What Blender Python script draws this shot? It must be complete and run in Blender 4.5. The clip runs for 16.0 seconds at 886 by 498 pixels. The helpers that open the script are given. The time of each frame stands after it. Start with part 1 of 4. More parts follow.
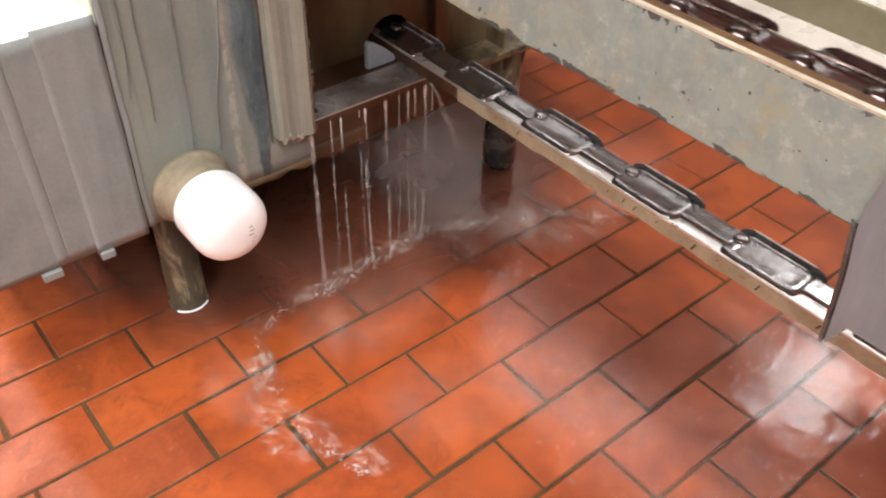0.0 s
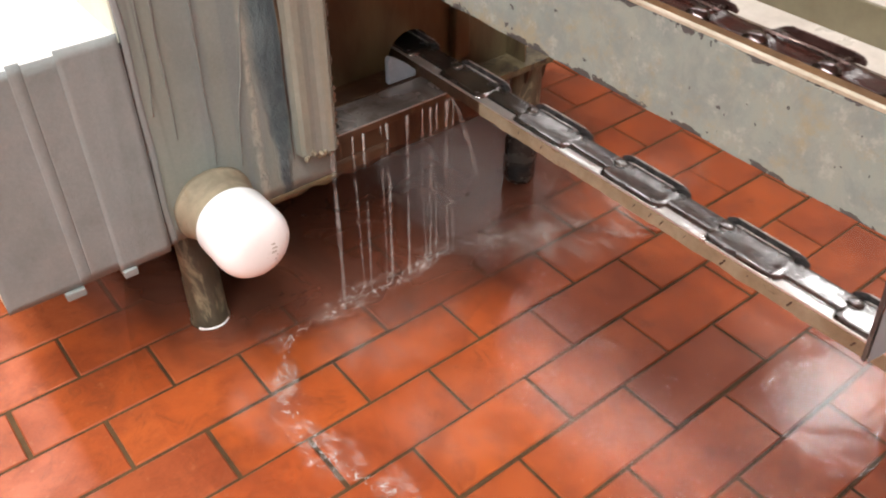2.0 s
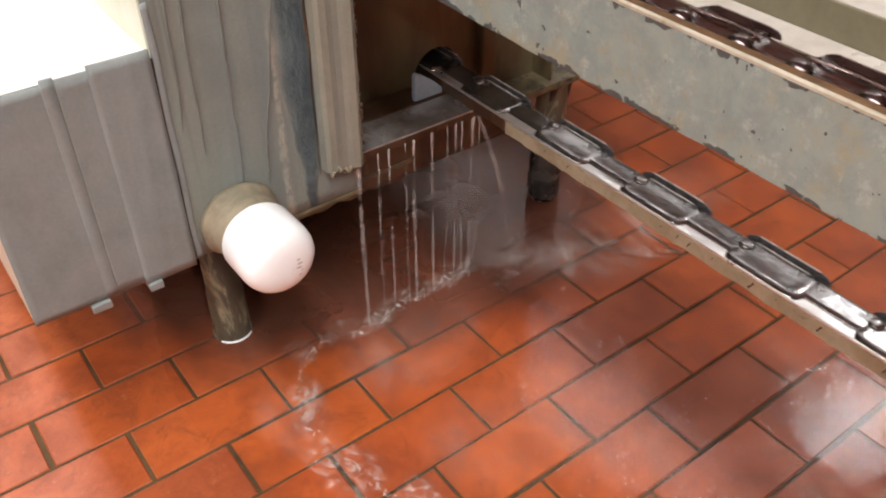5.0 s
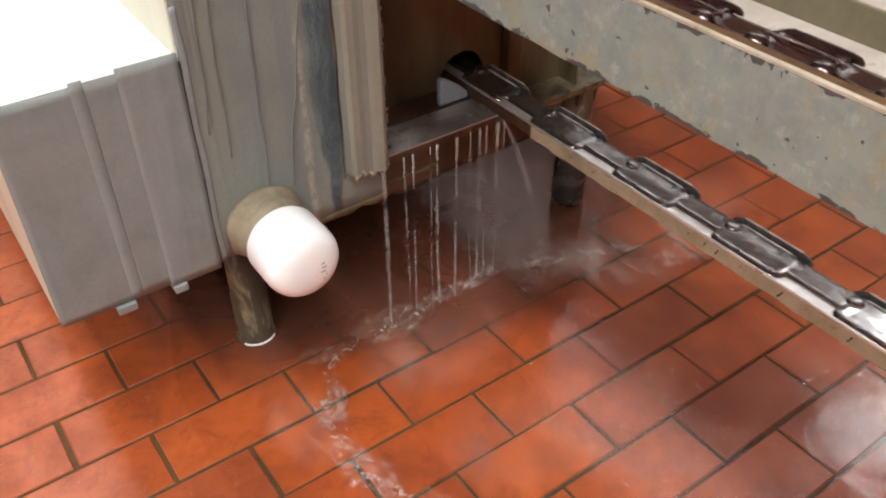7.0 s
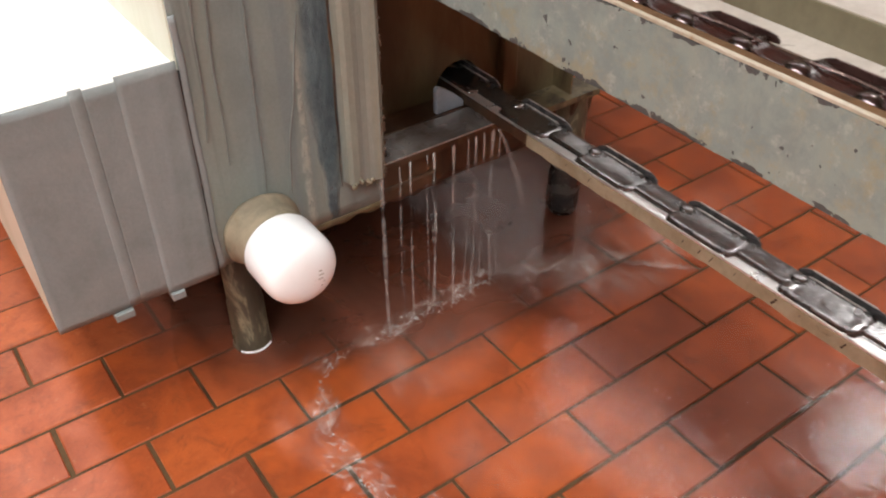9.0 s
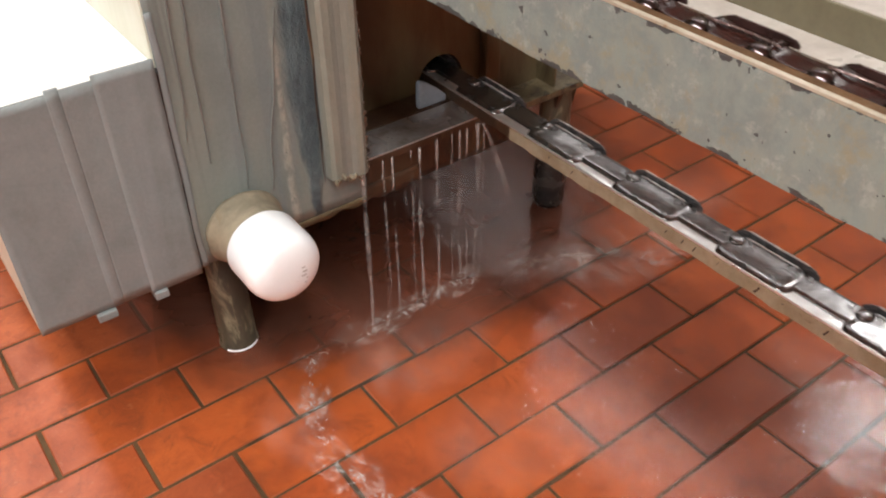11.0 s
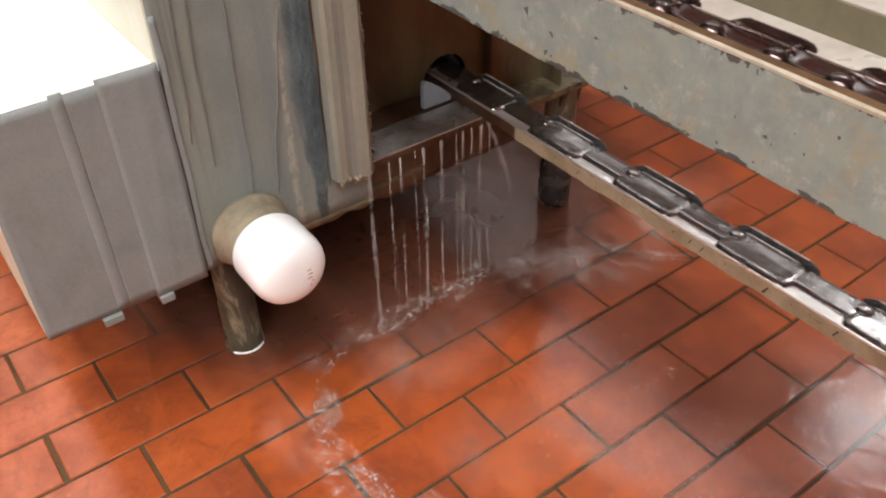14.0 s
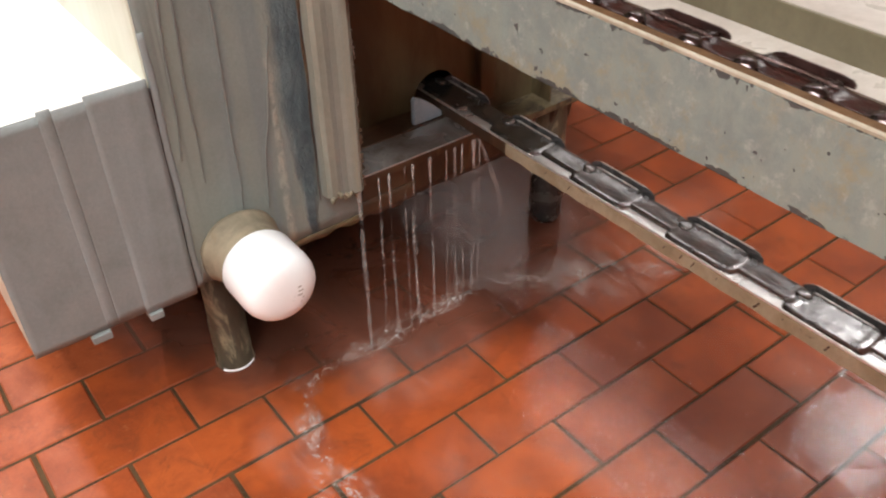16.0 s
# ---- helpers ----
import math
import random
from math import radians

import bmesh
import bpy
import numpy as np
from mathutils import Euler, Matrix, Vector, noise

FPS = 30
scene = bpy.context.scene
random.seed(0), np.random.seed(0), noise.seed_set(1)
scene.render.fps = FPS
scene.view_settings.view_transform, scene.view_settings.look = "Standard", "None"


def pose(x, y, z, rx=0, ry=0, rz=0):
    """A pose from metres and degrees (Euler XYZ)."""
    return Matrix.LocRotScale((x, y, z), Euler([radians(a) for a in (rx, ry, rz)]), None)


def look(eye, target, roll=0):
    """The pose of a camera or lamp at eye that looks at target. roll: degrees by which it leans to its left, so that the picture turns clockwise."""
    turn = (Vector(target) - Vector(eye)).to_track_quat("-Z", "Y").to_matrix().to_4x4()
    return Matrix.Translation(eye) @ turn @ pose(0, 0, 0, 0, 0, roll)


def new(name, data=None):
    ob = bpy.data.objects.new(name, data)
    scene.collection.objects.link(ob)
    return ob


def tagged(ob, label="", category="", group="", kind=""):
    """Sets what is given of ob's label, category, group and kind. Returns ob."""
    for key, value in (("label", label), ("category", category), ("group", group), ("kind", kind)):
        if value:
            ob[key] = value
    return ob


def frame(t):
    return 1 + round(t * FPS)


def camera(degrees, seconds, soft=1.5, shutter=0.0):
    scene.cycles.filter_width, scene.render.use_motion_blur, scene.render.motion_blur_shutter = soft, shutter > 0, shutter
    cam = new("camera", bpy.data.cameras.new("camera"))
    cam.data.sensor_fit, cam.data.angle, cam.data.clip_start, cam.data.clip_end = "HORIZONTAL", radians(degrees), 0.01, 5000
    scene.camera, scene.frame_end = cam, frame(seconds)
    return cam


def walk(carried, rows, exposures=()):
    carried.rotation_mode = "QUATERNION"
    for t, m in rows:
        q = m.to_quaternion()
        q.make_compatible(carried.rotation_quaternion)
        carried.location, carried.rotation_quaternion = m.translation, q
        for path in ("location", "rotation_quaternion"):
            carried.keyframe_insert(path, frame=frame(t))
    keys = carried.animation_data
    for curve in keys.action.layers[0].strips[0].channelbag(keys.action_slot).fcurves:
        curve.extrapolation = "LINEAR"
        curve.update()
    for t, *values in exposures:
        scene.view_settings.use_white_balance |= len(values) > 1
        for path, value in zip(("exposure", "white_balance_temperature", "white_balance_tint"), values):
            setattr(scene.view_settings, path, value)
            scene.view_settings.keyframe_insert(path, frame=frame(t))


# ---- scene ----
cam = camera(54.9, 16.0, soft=2.0, shutter=0.5)
PATH = [
    (0, (-0.003, 0.244, 0.963), (0.971, 1.405, -0.341), 1.6),
    (0.5, (0.002, 0.243, 0.961), (1.004, 1.381, -0.342), 1.7),
    (1, (0.003, 0.252, 0.959), (0.99, 1.398, -0.35), 0.9),
    (1.5, (0.0, 0.259, 0.96), (0.965, 1.434, -0.339), 0.4),
    (2, (-0.004, 0.26, 0.96), (0.954, 1.458, -0.324), 0.4),
    (2.5, (-0.005, 0.261, 0.961), (0.954, 1.463, -0.317), 0.8),
    (3, (-0.008, 0.262, 0.962), (0.952, 1.462, -0.319), 1.0),
    (3.5, (-0.009, 0.267, 0.961), (0.945, 1.478, -0.313), 0.9),
    (4, (-0.008, 0.267, 0.962), (0.942, 1.488, -0.306), 0.7),
    (6.5, (-0.007, 0.275, 0.962), (0.901, 1.543, -0.29), -0.2),
    (7, (-0.008, 0.276, 0.961), (0.892, 1.549, -0.292), -0.3),
    (7.5, (-0.008, 0.277, 0.962), (0.889, 1.553, -0.289), -0.4),
    (8, (-0.013, 0.278, 0.964), (0.887, 1.556, -0.283), -0.2),
    (8.5, (-0.016, 0.278, 0.965), (0.894, 1.555, -0.277), -0.0),
    (9, (-0.015, 0.274, 0.964), (0.905, 1.547, -0.273), 0.1),
    (11.5, (-0.004, 0.267, 0.96), (0.927, 1.523, -0.287), -0.6),
    (12, (-0.003, 0.267, 0.96), (0.927, 1.52, -0.29), -0.7),
    (12.5, (-0.002, 0.268, 0.959), (0.928, 1.521, -0.292), -0.9),
    (13, (-0.001, 0.269, 0.96), (0.925, 1.525, -0.29), -1.1),
    (13.5, (0.0, 0.271, 0.96), (0.92, 1.531, -0.291), -1.2),
    (14, (-0.002, 0.273, 0.962), (0.916, 1.537, -0.287), -1.2),
    (14.5, (-0.001, 0.272, 0.961), (0.916, 1.539, -0.284), -1.2),
    (15, (0.0, 0.272, 0.961), (0.916, 1.542, -0.284), -1.2),
    (15.5, (0.0, 0.274, 0.962), (0.918, 1.545, -0.28), -1.3),
    (16, (0.0, 0.275, 0.961), (0.948, 1.544, -0.26), -0.9),
]
walk(cam, [(t, look(eye, target, roll)) for t, eye, target, roll in PATH], exposures=[(0.0, 0.40), (2.0, 0.36), (4.0, 0.27), (6.5, 0.02), (16.0, 0.07)])

# ---- world and light ----
world = bpy.data.worlds.new("world")
scene.world = world
world.use_nodes = True
world.node_tree.nodes["Background"].inputs["Color"].default_value = (0.75, 0.85, 1.0, 1)
world.node_tree.nodes["Background"].inputs["Strength"].default_value = 0.05
scene.view_settings.exposure = 0.0

# fluorescent fixtures under the ceiling, out of view: x, y, width, length along y, watts
CEILING = 3.0
# x -1.95 is added fill; the short last one shapes a floor glint
TUBES = [(-0.05, 3.7, 0.24, 2.6, 42), (-0.41, -0.9, 0.36, 4.2, 84), (-1.95, -0.5, 0.24, 3.4, 66), (-3.0, 1.0, 0.24, 2.2, 30), (2.62, 2.2, 0.12, 2.8, 1.8), (2.95, 2.2, 0.12, 2.8, 1.8), (3.6, 4.4, 1.0, 1.4, 3.2), (3.95, 1.42, 0.7, 0.5, 11)]


# ---- material helpers ----
def nodes_of(name):
    m = bpy.data.materials.new(name)
    m.use_nodes = True
    nt = m.node_tree
    return m, nt, nt.nodes["Principled BSDF"]


def tex_coord(nt, scale=(1, 1, 1), kind="Object"):
    tc = nt.nodes.new("ShaderNodeTexCoord")
    mp = nt.nodes.new("ShaderNodeMapping")
    mp.inputs["Scale"].default_value = scale
    nt.links.new(tc.outputs[kind], mp.inputs["Vector"])
    return mp.outputs["Vector"]


def noise_tex(nt, vec, scale, detail=4.0, rough=0.6, distort=0.0):
    n = nt.nodes.new("ShaderNodeTexNoise")
    n.inputs["Scale"].default_value = scale
    n.inputs["Detail"].default_value = detail
    n.inputs["Roughness"].default_value = rough
    n.inputs["Distortion"].default_value = distort
    nt.links.new(vec, n.inputs["Vector"])
    return n.outputs["Fac"]


def ramp(nt, fac, lo, hi, a=0.0, b=1.0):
    r = nt.nodes.new("ShaderNodeMapRange")
    r.interpolation_type = "SMOOTHSTEP"
    for k, v in (("From Min", lo), ("From Max", hi), ("To Min", a), ("To Max", b)):
        r.inputs[k].default_value = v
    nt.links.new(fac, r.inputs["Value"])
    return r.outputs["Result"]


def blend(nt, fac, a, b, mode="MIX"):
    m = nt.nodes.new("ShaderNodeMix")
    m.data_type, m.blend_type = "RGBA", mode
    for socket, v in ((m.inputs["Factor"], fac), (m.inputs["A"], a), (m.inputs["B"], b)):
        if isinstance(v, (int, float)):
            socket.default_value = v
        elif isinstance(v, tuple):
            socket.default_value = (*v, 1)
        else:
            nt.links.new(v, socket)
    return m.outputs["Result"]


def arith(nt, op, a, b=None):
    m = nt.nodes.new("ShaderNodeMath")
    m.operation = op
    for socket, v in zip(m.inputs, (a, b)):
        if v is None:
            continue
        if isinstance(v, (int, float)):
            socket.default_value = v
        else:
            nt.links.new(v, socket)
    return m.outputs["Value"]


def bump(nt, bsdf, height, strength=0.3, distance=0.002):
    b = nt.nodes.new("ShaderNodeBump")
    b.inputs["Strength"].default_value = strength
    b.inputs["Distance"].default_value = distance
    nt.links.new(height, b.inputs["Height"])
    nt.links.new(b.outputs["Normal"], bsdf.inputs["Normal"])


def surface(name, base, second, rough=0.5, metal=0.0, grain=60.0, patch=6.0, stretch=(1, 1, 1), streak=0.0,
            third=None, third_at=(0.55, 0.7), bumps=0.25, rough_var=0.12, coat=0.0, spec=0.5):
    """A worn surface: two scales of variation, an optional third colour in patches, fine relief."""
    m, nt, bs = nodes_of(name)
    v = tex_coord(nt, stretch)
    big = noise_tex(nt, v, patch, 5, 0.6, 0.4)
    fine = noise_tex(nt, v, grain, 4, 0.65)
    col = blend(nt, ramp(nt, big, 0.35, 0.68), base, second)
    if third:
        col = blend(nt, ramp(nt, noise_tex(nt, v, patch * 1.7, 6, 0.65, 0.8), *third_at), col, third)
    col = blend(nt, 0.35, col, blend(nt, fine, (0.25, 0.25, 0.25), (0.75, 0.75, 0.75)), "OVERLAY")
    nt.links.new(col, bs.inputs["Base Color"])
    nt.links.new(ramp(nt, big, 0.3, 0.7, max(0.03, rough - rough_var), min(1, rough + rough_var)), bs.inputs["Roughness"])
    bs.inputs["Metallic"].default_value = metal
    bs.inputs["Coat Weight"].default_value = coat
    bs.inputs["Coat Roughness"].default_value = 0.08
    bs.inputs["Specular IOR Level"].default_value = spec
    bump(nt, bs, fine, bumps, 0.0012)
    return m


def chipped_paint(name, paint, stain, z_low, z_high):
    """Aged pale paint on steel, flaked to dark metal along the lower and upper edges."""
    m, nt, bs = nodes_of(name)
    v = tex_coord(nt)
    sep = nt.nodes.new("ShaderNodeSeparateXYZ")
    nt.links.new(v, sep.inputs[0])
    blot = noise_tex(nt, v, 26, 9, 0.8, 0.2)
    run = noise_tex(nt, tex_coord(nt, (1, 30, 4)), 1.6, 5, 0.7, 0.3)
    fine = noise_tex(nt, v, 140, 4, 0.7)
    col = blend(nt, ramp(nt, run, 0.45, 0.72, 0, 0.35), paint, stain)
    col = blend(nt, ramp(nt, blot, 0.42, 0.60, 0, 0.75), col, (0.175, 0.210, 0.205))
    col = blend(nt, ramp(nt, noise_tex(nt, v, 18, 7, 0.8), 0.50, 0.66, 0, 0.65), col, (0.275, 0.245, 0.150))
    col = blend(nt, ramp(nt, noise_tex(nt, v, 60, 6, 0.75), 0.53, 0.66, 0, 0.85), col, (0.31, 0.335, 0.31))
    # distance to the nearer long edge; flakes gather in stretches
    low = arith(nt, "SUBTRACT", sep.outputs["Z"], z_low)
    high = arith(nt, "SUBTRACT", z_high, sep.outputs["Z"])
    lump = noise_tex(nt, tex_coord(nt, (1, 0.8, 1.0)), 44, 6, 0.66, 0.4)
    cluster = noise_tex(nt, tex_coord(nt, (1, 1, 0.1)), 8, 2, 0.5)
    lump = arith(nt, "ADD", lump, ramp(nt, cluster, 0.38, 0.66, -0.05, 0.09))
    chip_low = arith(nt, "GREATER_THAN", lump, ramp(nt, low, 0.0, 0.012, 0.505, 0.82))
    chip_high = arith(nt, "GREATER_THAN", lump, ramp(nt, high, 0.0, 0.011, 0.525, 0.80))
    chip = arith(nt, "MAXIMUM", chip_low, chip_high)
    speck = arith(nt, "GREATER_THAN", noise_tex(nt, v, 105, 2, 0.5), 0.715)
    chip = arith(nt, "MAXIMUM", chip, speck)
    col = blend(nt, chip, col, (0.056, 0.060, 0.060))
    nt.links.new(col, bs.inputs["Base Color"])
    nt.links.new(arith(nt, "ADD", arith(nt, "MULTIPLY", chip, -0.12), 0.5), bs.inputs["Roughness"])
    bump(nt, bs, arith(nt, "ADD", arith(nt, "MULTIPLY", chip, -1.0), arith(nt, "ADD", arith(nt, "MULTIPLY", fine, 0.6), arith(nt, "MULTIPLY", blot, 1.2))), 0.6, 0.0014)
    return m


def streaked_steel(name, base, streaks, seed, run=0.05, rough=0.42):
    """Dull galvanised sheet with long vertical run marks and mineral crust."""
    m, nt, bs = nodes_of(name)
    v = tex_coord(nt, (1, 1, run))
    w = tex_coord(nt)
    a = noise_tex(nt, v, 22 + seed, 5, 0.65, 0.5)
    b = noise_tex(nt, v, 9 + seed, 4, 0.6, 0.9)
    cloud = noise_tex(nt, w, 7, 5, 0.65, 0.3)
    fine = noise_tex(nt, w, 190, 4, 0.7)
    col = blend(nt, ramp(nt, cloud, 0.35, 0.7), base, tuple(c * 0.8 for c in base))
    col = blend(nt, ramp(nt, b, 0.46, 0.64, 0, 0.85), col, streaks[0])
    col = blend(nt, ramp(nt, a, 0.53, 0.66, 0, 0.75), col, streaks[1])
    col = blend(nt, ramp(nt, noise_tex(nt, tex_coord(nt, (1.3, 1, run * 0.6)), 31 + seed, 3, 0.5, 0.2), 0.66, 0.72, 0, 0.7), col, streaks[2])
    col = blend(nt, 0.3, col, blend(nt, fine, (0.25, 0.25, 0.25), (0.75, 0.75, 0.75)), "OVERLAY")
    nt.links.new(col, bs.inputs["Base Color"])
    nt.links.new(ramp(nt, cloud, 0.3, 0.7, rough - 0.1, rough + 0.14), bs.inputs["Roughness"])
    bs.inputs["Metallic"].default_value = 0.08
    bump(nt, bs, arith(nt, "ADD", arith(nt, "MULTIPLY", b, 1.4), fine), 0.35, 0.0015)
    return m


def front_sheet_material():
    """Galvanised front sheet with a band of blue-grey mineral crust and a pale lime vein beside it."""
    m = streaked_steel("stained_front_sheet", (0.212, 0.248, 0.236), ((0.222, 0.245, 0.215), (0.175, 0.205, 0.208), (0.13, 0.14, 0.138)), 0)
    nt = m.node_tree
    bs = nt.nodes["Principled BSDF"]
    v = tex_coord(nt)
    sep = nt.nodes.new("ShaderNodeSeparateXYZ")
    nt.links.new(v, sep.inputs[0])
    x, z = sep.outputs["X"], sep.outputs["Z"]
    wander = arith(nt, "MULTIPLY", arith(nt, "SUBTRACT", noise_tex(nt, tex_coord(nt, (1, 1, 0.35)), 38, 5, 0.65, 0.3), 0.5), 0.026)
    lean = ramp(nt, z, 0.30, 0.62, -0.074, -0.076)
    off = arith(nt, "ABSOLUTE", arith(nt, "SUBTRACT", arith(nt, "ADD", x, wander), lean))
    reach = ramp(nt, z, 0.26, 0.50, 0.008, 0.026)
    crust = ramp(nt, arith(nt, "DIVIDE", off, reach), 0.42, 1.22, 1.0, 0.0)
    lumps = noise_tex(nt, tex_coord(nt, (1, 1, 0.5)), 210, 5, 0.7, 0.4)
    tone = blend(nt, ramp(nt, noise_tex(nt, tex_coord(nt, (1, 1, 0.3)), 40, 6, 0.7, 0.6), 0.36, 0.66), (0.040, 0.064, 0.078), (0.115, 0.160, 0.175))
    old = bs.inputs["Base Color"].links[0].from_socket
    col = blend(nt, arith(nt, "MULTIPLY", crust, 0.93), old, tone)
    vein_off = arith(nt, "ABSOLUTE", arith(nt, "ADD", arith(nt, "ADD", x, arith(nt, "MULTIPLY", wander, 0.8)), 0.107))
    vein = arith(nt, "MULTIPLY", ramp(nt, vein_off, 0.001, 0.0065, 0.8, 0.0), ramp(nt, z, 0.50, 0.56, 1.0, 0.0))
    vein = arith(nt, "MULTIPLY", vein, ramp(nt, noise_tex(nt, v, 45, 5, 0.7), 0.38, 0.56))
    col = blend(nt, vein, col, (0.37, 0.365, 0.315))
    nt.links.new(col, bs.inputs["Base Color"])
    relief = arith(nt, "ADD", arith(nt, "MULTIPLY", arith(nt, "MULTIPLY", lumps, crust), 4.0), arith(nt, "MULTIPLY", noise_tex(nt, v, 190, 4, 0.7), 0.5))
    bump(nt, bs, arith(nt, "ADD", relief, arith(nt, "MULTIPLY", vein, 0.8)), 0.6, 0.002)
    return m


def tile_material():
    m, nt, bs = nodes_of("quarry_tile")
    v = tex_coord(nt)
    info = nt.nodes.new("ShaderNodeObjectInfo")
    geo = nt.nodes.new("ShaderNodeNewGeometry")
    world_v = geo.outputs["Position"]
    pick = info.outputs["Random"]
    cr = nt.nodes.new("ShaderNodeValToRGB")
    cr.color_ramp.elements[0].color = (0.375, 0.081, 0.022, 1)
    cr.color_ramp.elements[1].color = (0.466, 0.112, 0.032, 1)
    for at, c in ((0.18, (0.443, 0.096, 0.024)), (0.4, (0.410, 0.092, 0.028)), (0.62, (0.477, 0.110, 0.026)), (0.86, (0.319, 0.079, 0.033))):
        cr.color_ramp.elements.new(at).color = (*c, 1)
    nt.links.new(pick, cr.inputs["Fac"])
    cloud = noise_tex(nt, world_v, 9, 5, 0.65, 0.4)
    fine = noise_tex(nt, world_v, 260, 4, 0.7)
    speck = noise_tex(nt, world_v, 70, 3, 0.6)
    wash = noise_tex(nt, world_v, 22, 6, 0.72, 1.2)
    col = blend(nt, ramp(nt, cloud, 0.38, 0.68, 0, 0.75), cr.outputs["Color"], (0.23, 0.048, 0.017))
    col = blend(nt, ramp(nt, wash, 0.48, 0.72, 0, 0.55), col, (0.17, 0.045, 0.020))
    col = blend(nt, ramp(nt, noise_tex(nt, world_v, 15, 6, 0.7, 0.8), 0.55, 0.75, 0, 0.45), col, (0.50, 0.13, 0.04))
    col = blend(nt, ramp(nt, speck, 0.6, 0.78, 0, 0.45), col, (0.46, 0.17, 0.08))
    col = blend(nt, 0.3, col, blend(nt, fine, (0.25, 0.25, 0.25), (0.75, 0.75, 0.75)), "OVERLAY")
    nt.links.new(col, bs.inputs["Base Color"])
    nt.links.new(ramp(nt, cloud, 0.3, 0.7, 0.32, 0.5), bs.inputs["Roughness"])
    bs.inputs["Specular IOR Level"].default_value = 0.26
    bs.inputs["Coat Weight"].default_value = 0.09
    bs.inputs["Coat IOR"].default_value = 1.33
    nt.links.new(ramp(nt, noise_tex(nt, world_v, 5, 4, 0.6), 0.35, 0.7, 0.18, 0.36), bs.inputs["Coat Roughness"])
    bump(nt, bs, arith(nt, "ADD", arith(nt, "MULTIPLY", noise_tex(nt, world_v, 25, 3, 0.5), 1.5), arith(nt, "MULTIPLY", fine, 0.4)), 0.22, 0.0015)
    return m


def suds_material(name, density, scale, cover):
    """Airy white suds: opaque bubbles among clear gaps."""
    m, nt, bs = nodes_of(name)
    geo = tex_coord(nt)
    n = noise_tex(nt, geo, scale, 5, 0.7, 0.5)
    bs.inputs["Base Color"].default_value = (0.86, 0.84, 0.82, 1)
    bs.inputs["Roughness"].default_value = 0.25
    bs.inputs["Subsurface Weight"].default_value = 0.0
    nt.links.new(ramp(nt, n, cover, cover + 0.25, 0.0, density), bs.inputs["Alpha"])
    return m


def haze_material(name, density, scale, size, lo=0.42, hi=0.70, floor_at=0.03):
    """A thin milky film of suds and painted sheen on the wet floor, thinning out to its rim."""
    m, nt, bs = nodes_of(name)
    v = tex_coord(nt)
    ln = nt.nodes.new("ShaderNodeVectorMath")
    ln.operation = "LENGTH"
    mp = nt.nodes.new("ShaderNodeMapping")
    mp.inputs["Scale"].default_value = (1 / size[0], 1 / size[1], 1)
    tc = nt.nodes.new("ShaderNodeTexCoord")
    nt.links.new(tc.outputs["Object"], mp.inputs["Vector"])
    nt.links.new(mp.outputs["Vector"], ln.inputs[0])
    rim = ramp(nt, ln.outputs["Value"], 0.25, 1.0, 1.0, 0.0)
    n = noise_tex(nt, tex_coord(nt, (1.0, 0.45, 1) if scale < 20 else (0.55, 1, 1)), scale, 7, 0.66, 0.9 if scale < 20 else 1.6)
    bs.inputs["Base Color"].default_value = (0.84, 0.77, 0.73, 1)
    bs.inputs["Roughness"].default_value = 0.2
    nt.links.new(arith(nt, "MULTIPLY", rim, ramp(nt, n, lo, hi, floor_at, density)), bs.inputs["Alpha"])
    return m


def water_material(name, ripple_scale, strength):
    """A clear film of water: lets the floor show and mirrors at its own Fresnel strength."""
    m = bpy.data.materials.new(name)
    m.use_nodes = True
    nt = m.node_tree
    nt.nodes.clear()
    out = nt.nodes.new("ShaderNodeOutputMaterial")
    mix = nt.nodes.new("ShaderNodeMixShader")
    clear = nt.nodes.new("ShaderNodeBsdfTransparent")
    clear.inputs["Color"].default_value = (0.93, 0.93, 0.92, 1)
    gloss = nt.nodes.new("ShaderNodeBsdfGlossy")
    gloss.inputs["Roughness"].default_value = 0.11
    fr = nt.nodes.new("ShaderNodeFresnel")
    fr.inputs["IOR"].default_value = 1.33
    b = nt.nodes.new("ShaderNodeBump")
    b.inputs["Strength"].default_value = strength
    b.inputs["Distance"].default_value = 0.004
    v = tex_coord(nt)
    h = arith(nt, "ADD", noise_tex(nt, v, ripple_scale, 3, 0.5, 0.6), arith(nt, "MULTIPLY", noise_tex(nt, v, ripple_scale * 3.1, 2, 0.5), 0.3))
    nt.links.new(h, b.inputs["Height"])
    nt.links.new(b.outputs["Normal"], gloss.inputs["Normal"])
    nt.links.new(b.outputs["Normal"], fr.inputs["Normal"])
    nt.links.new(fr.outputs["Fac"], mix.inputs["Fac"])
    nt.links.new(clear.outputs[0], mix.inputs[1])
    nt.links.new(gloss.outputs[0], mix.inputs[2])
    nt.links.new(mix.outputs[0], out.inputs["Surface"])
    return m


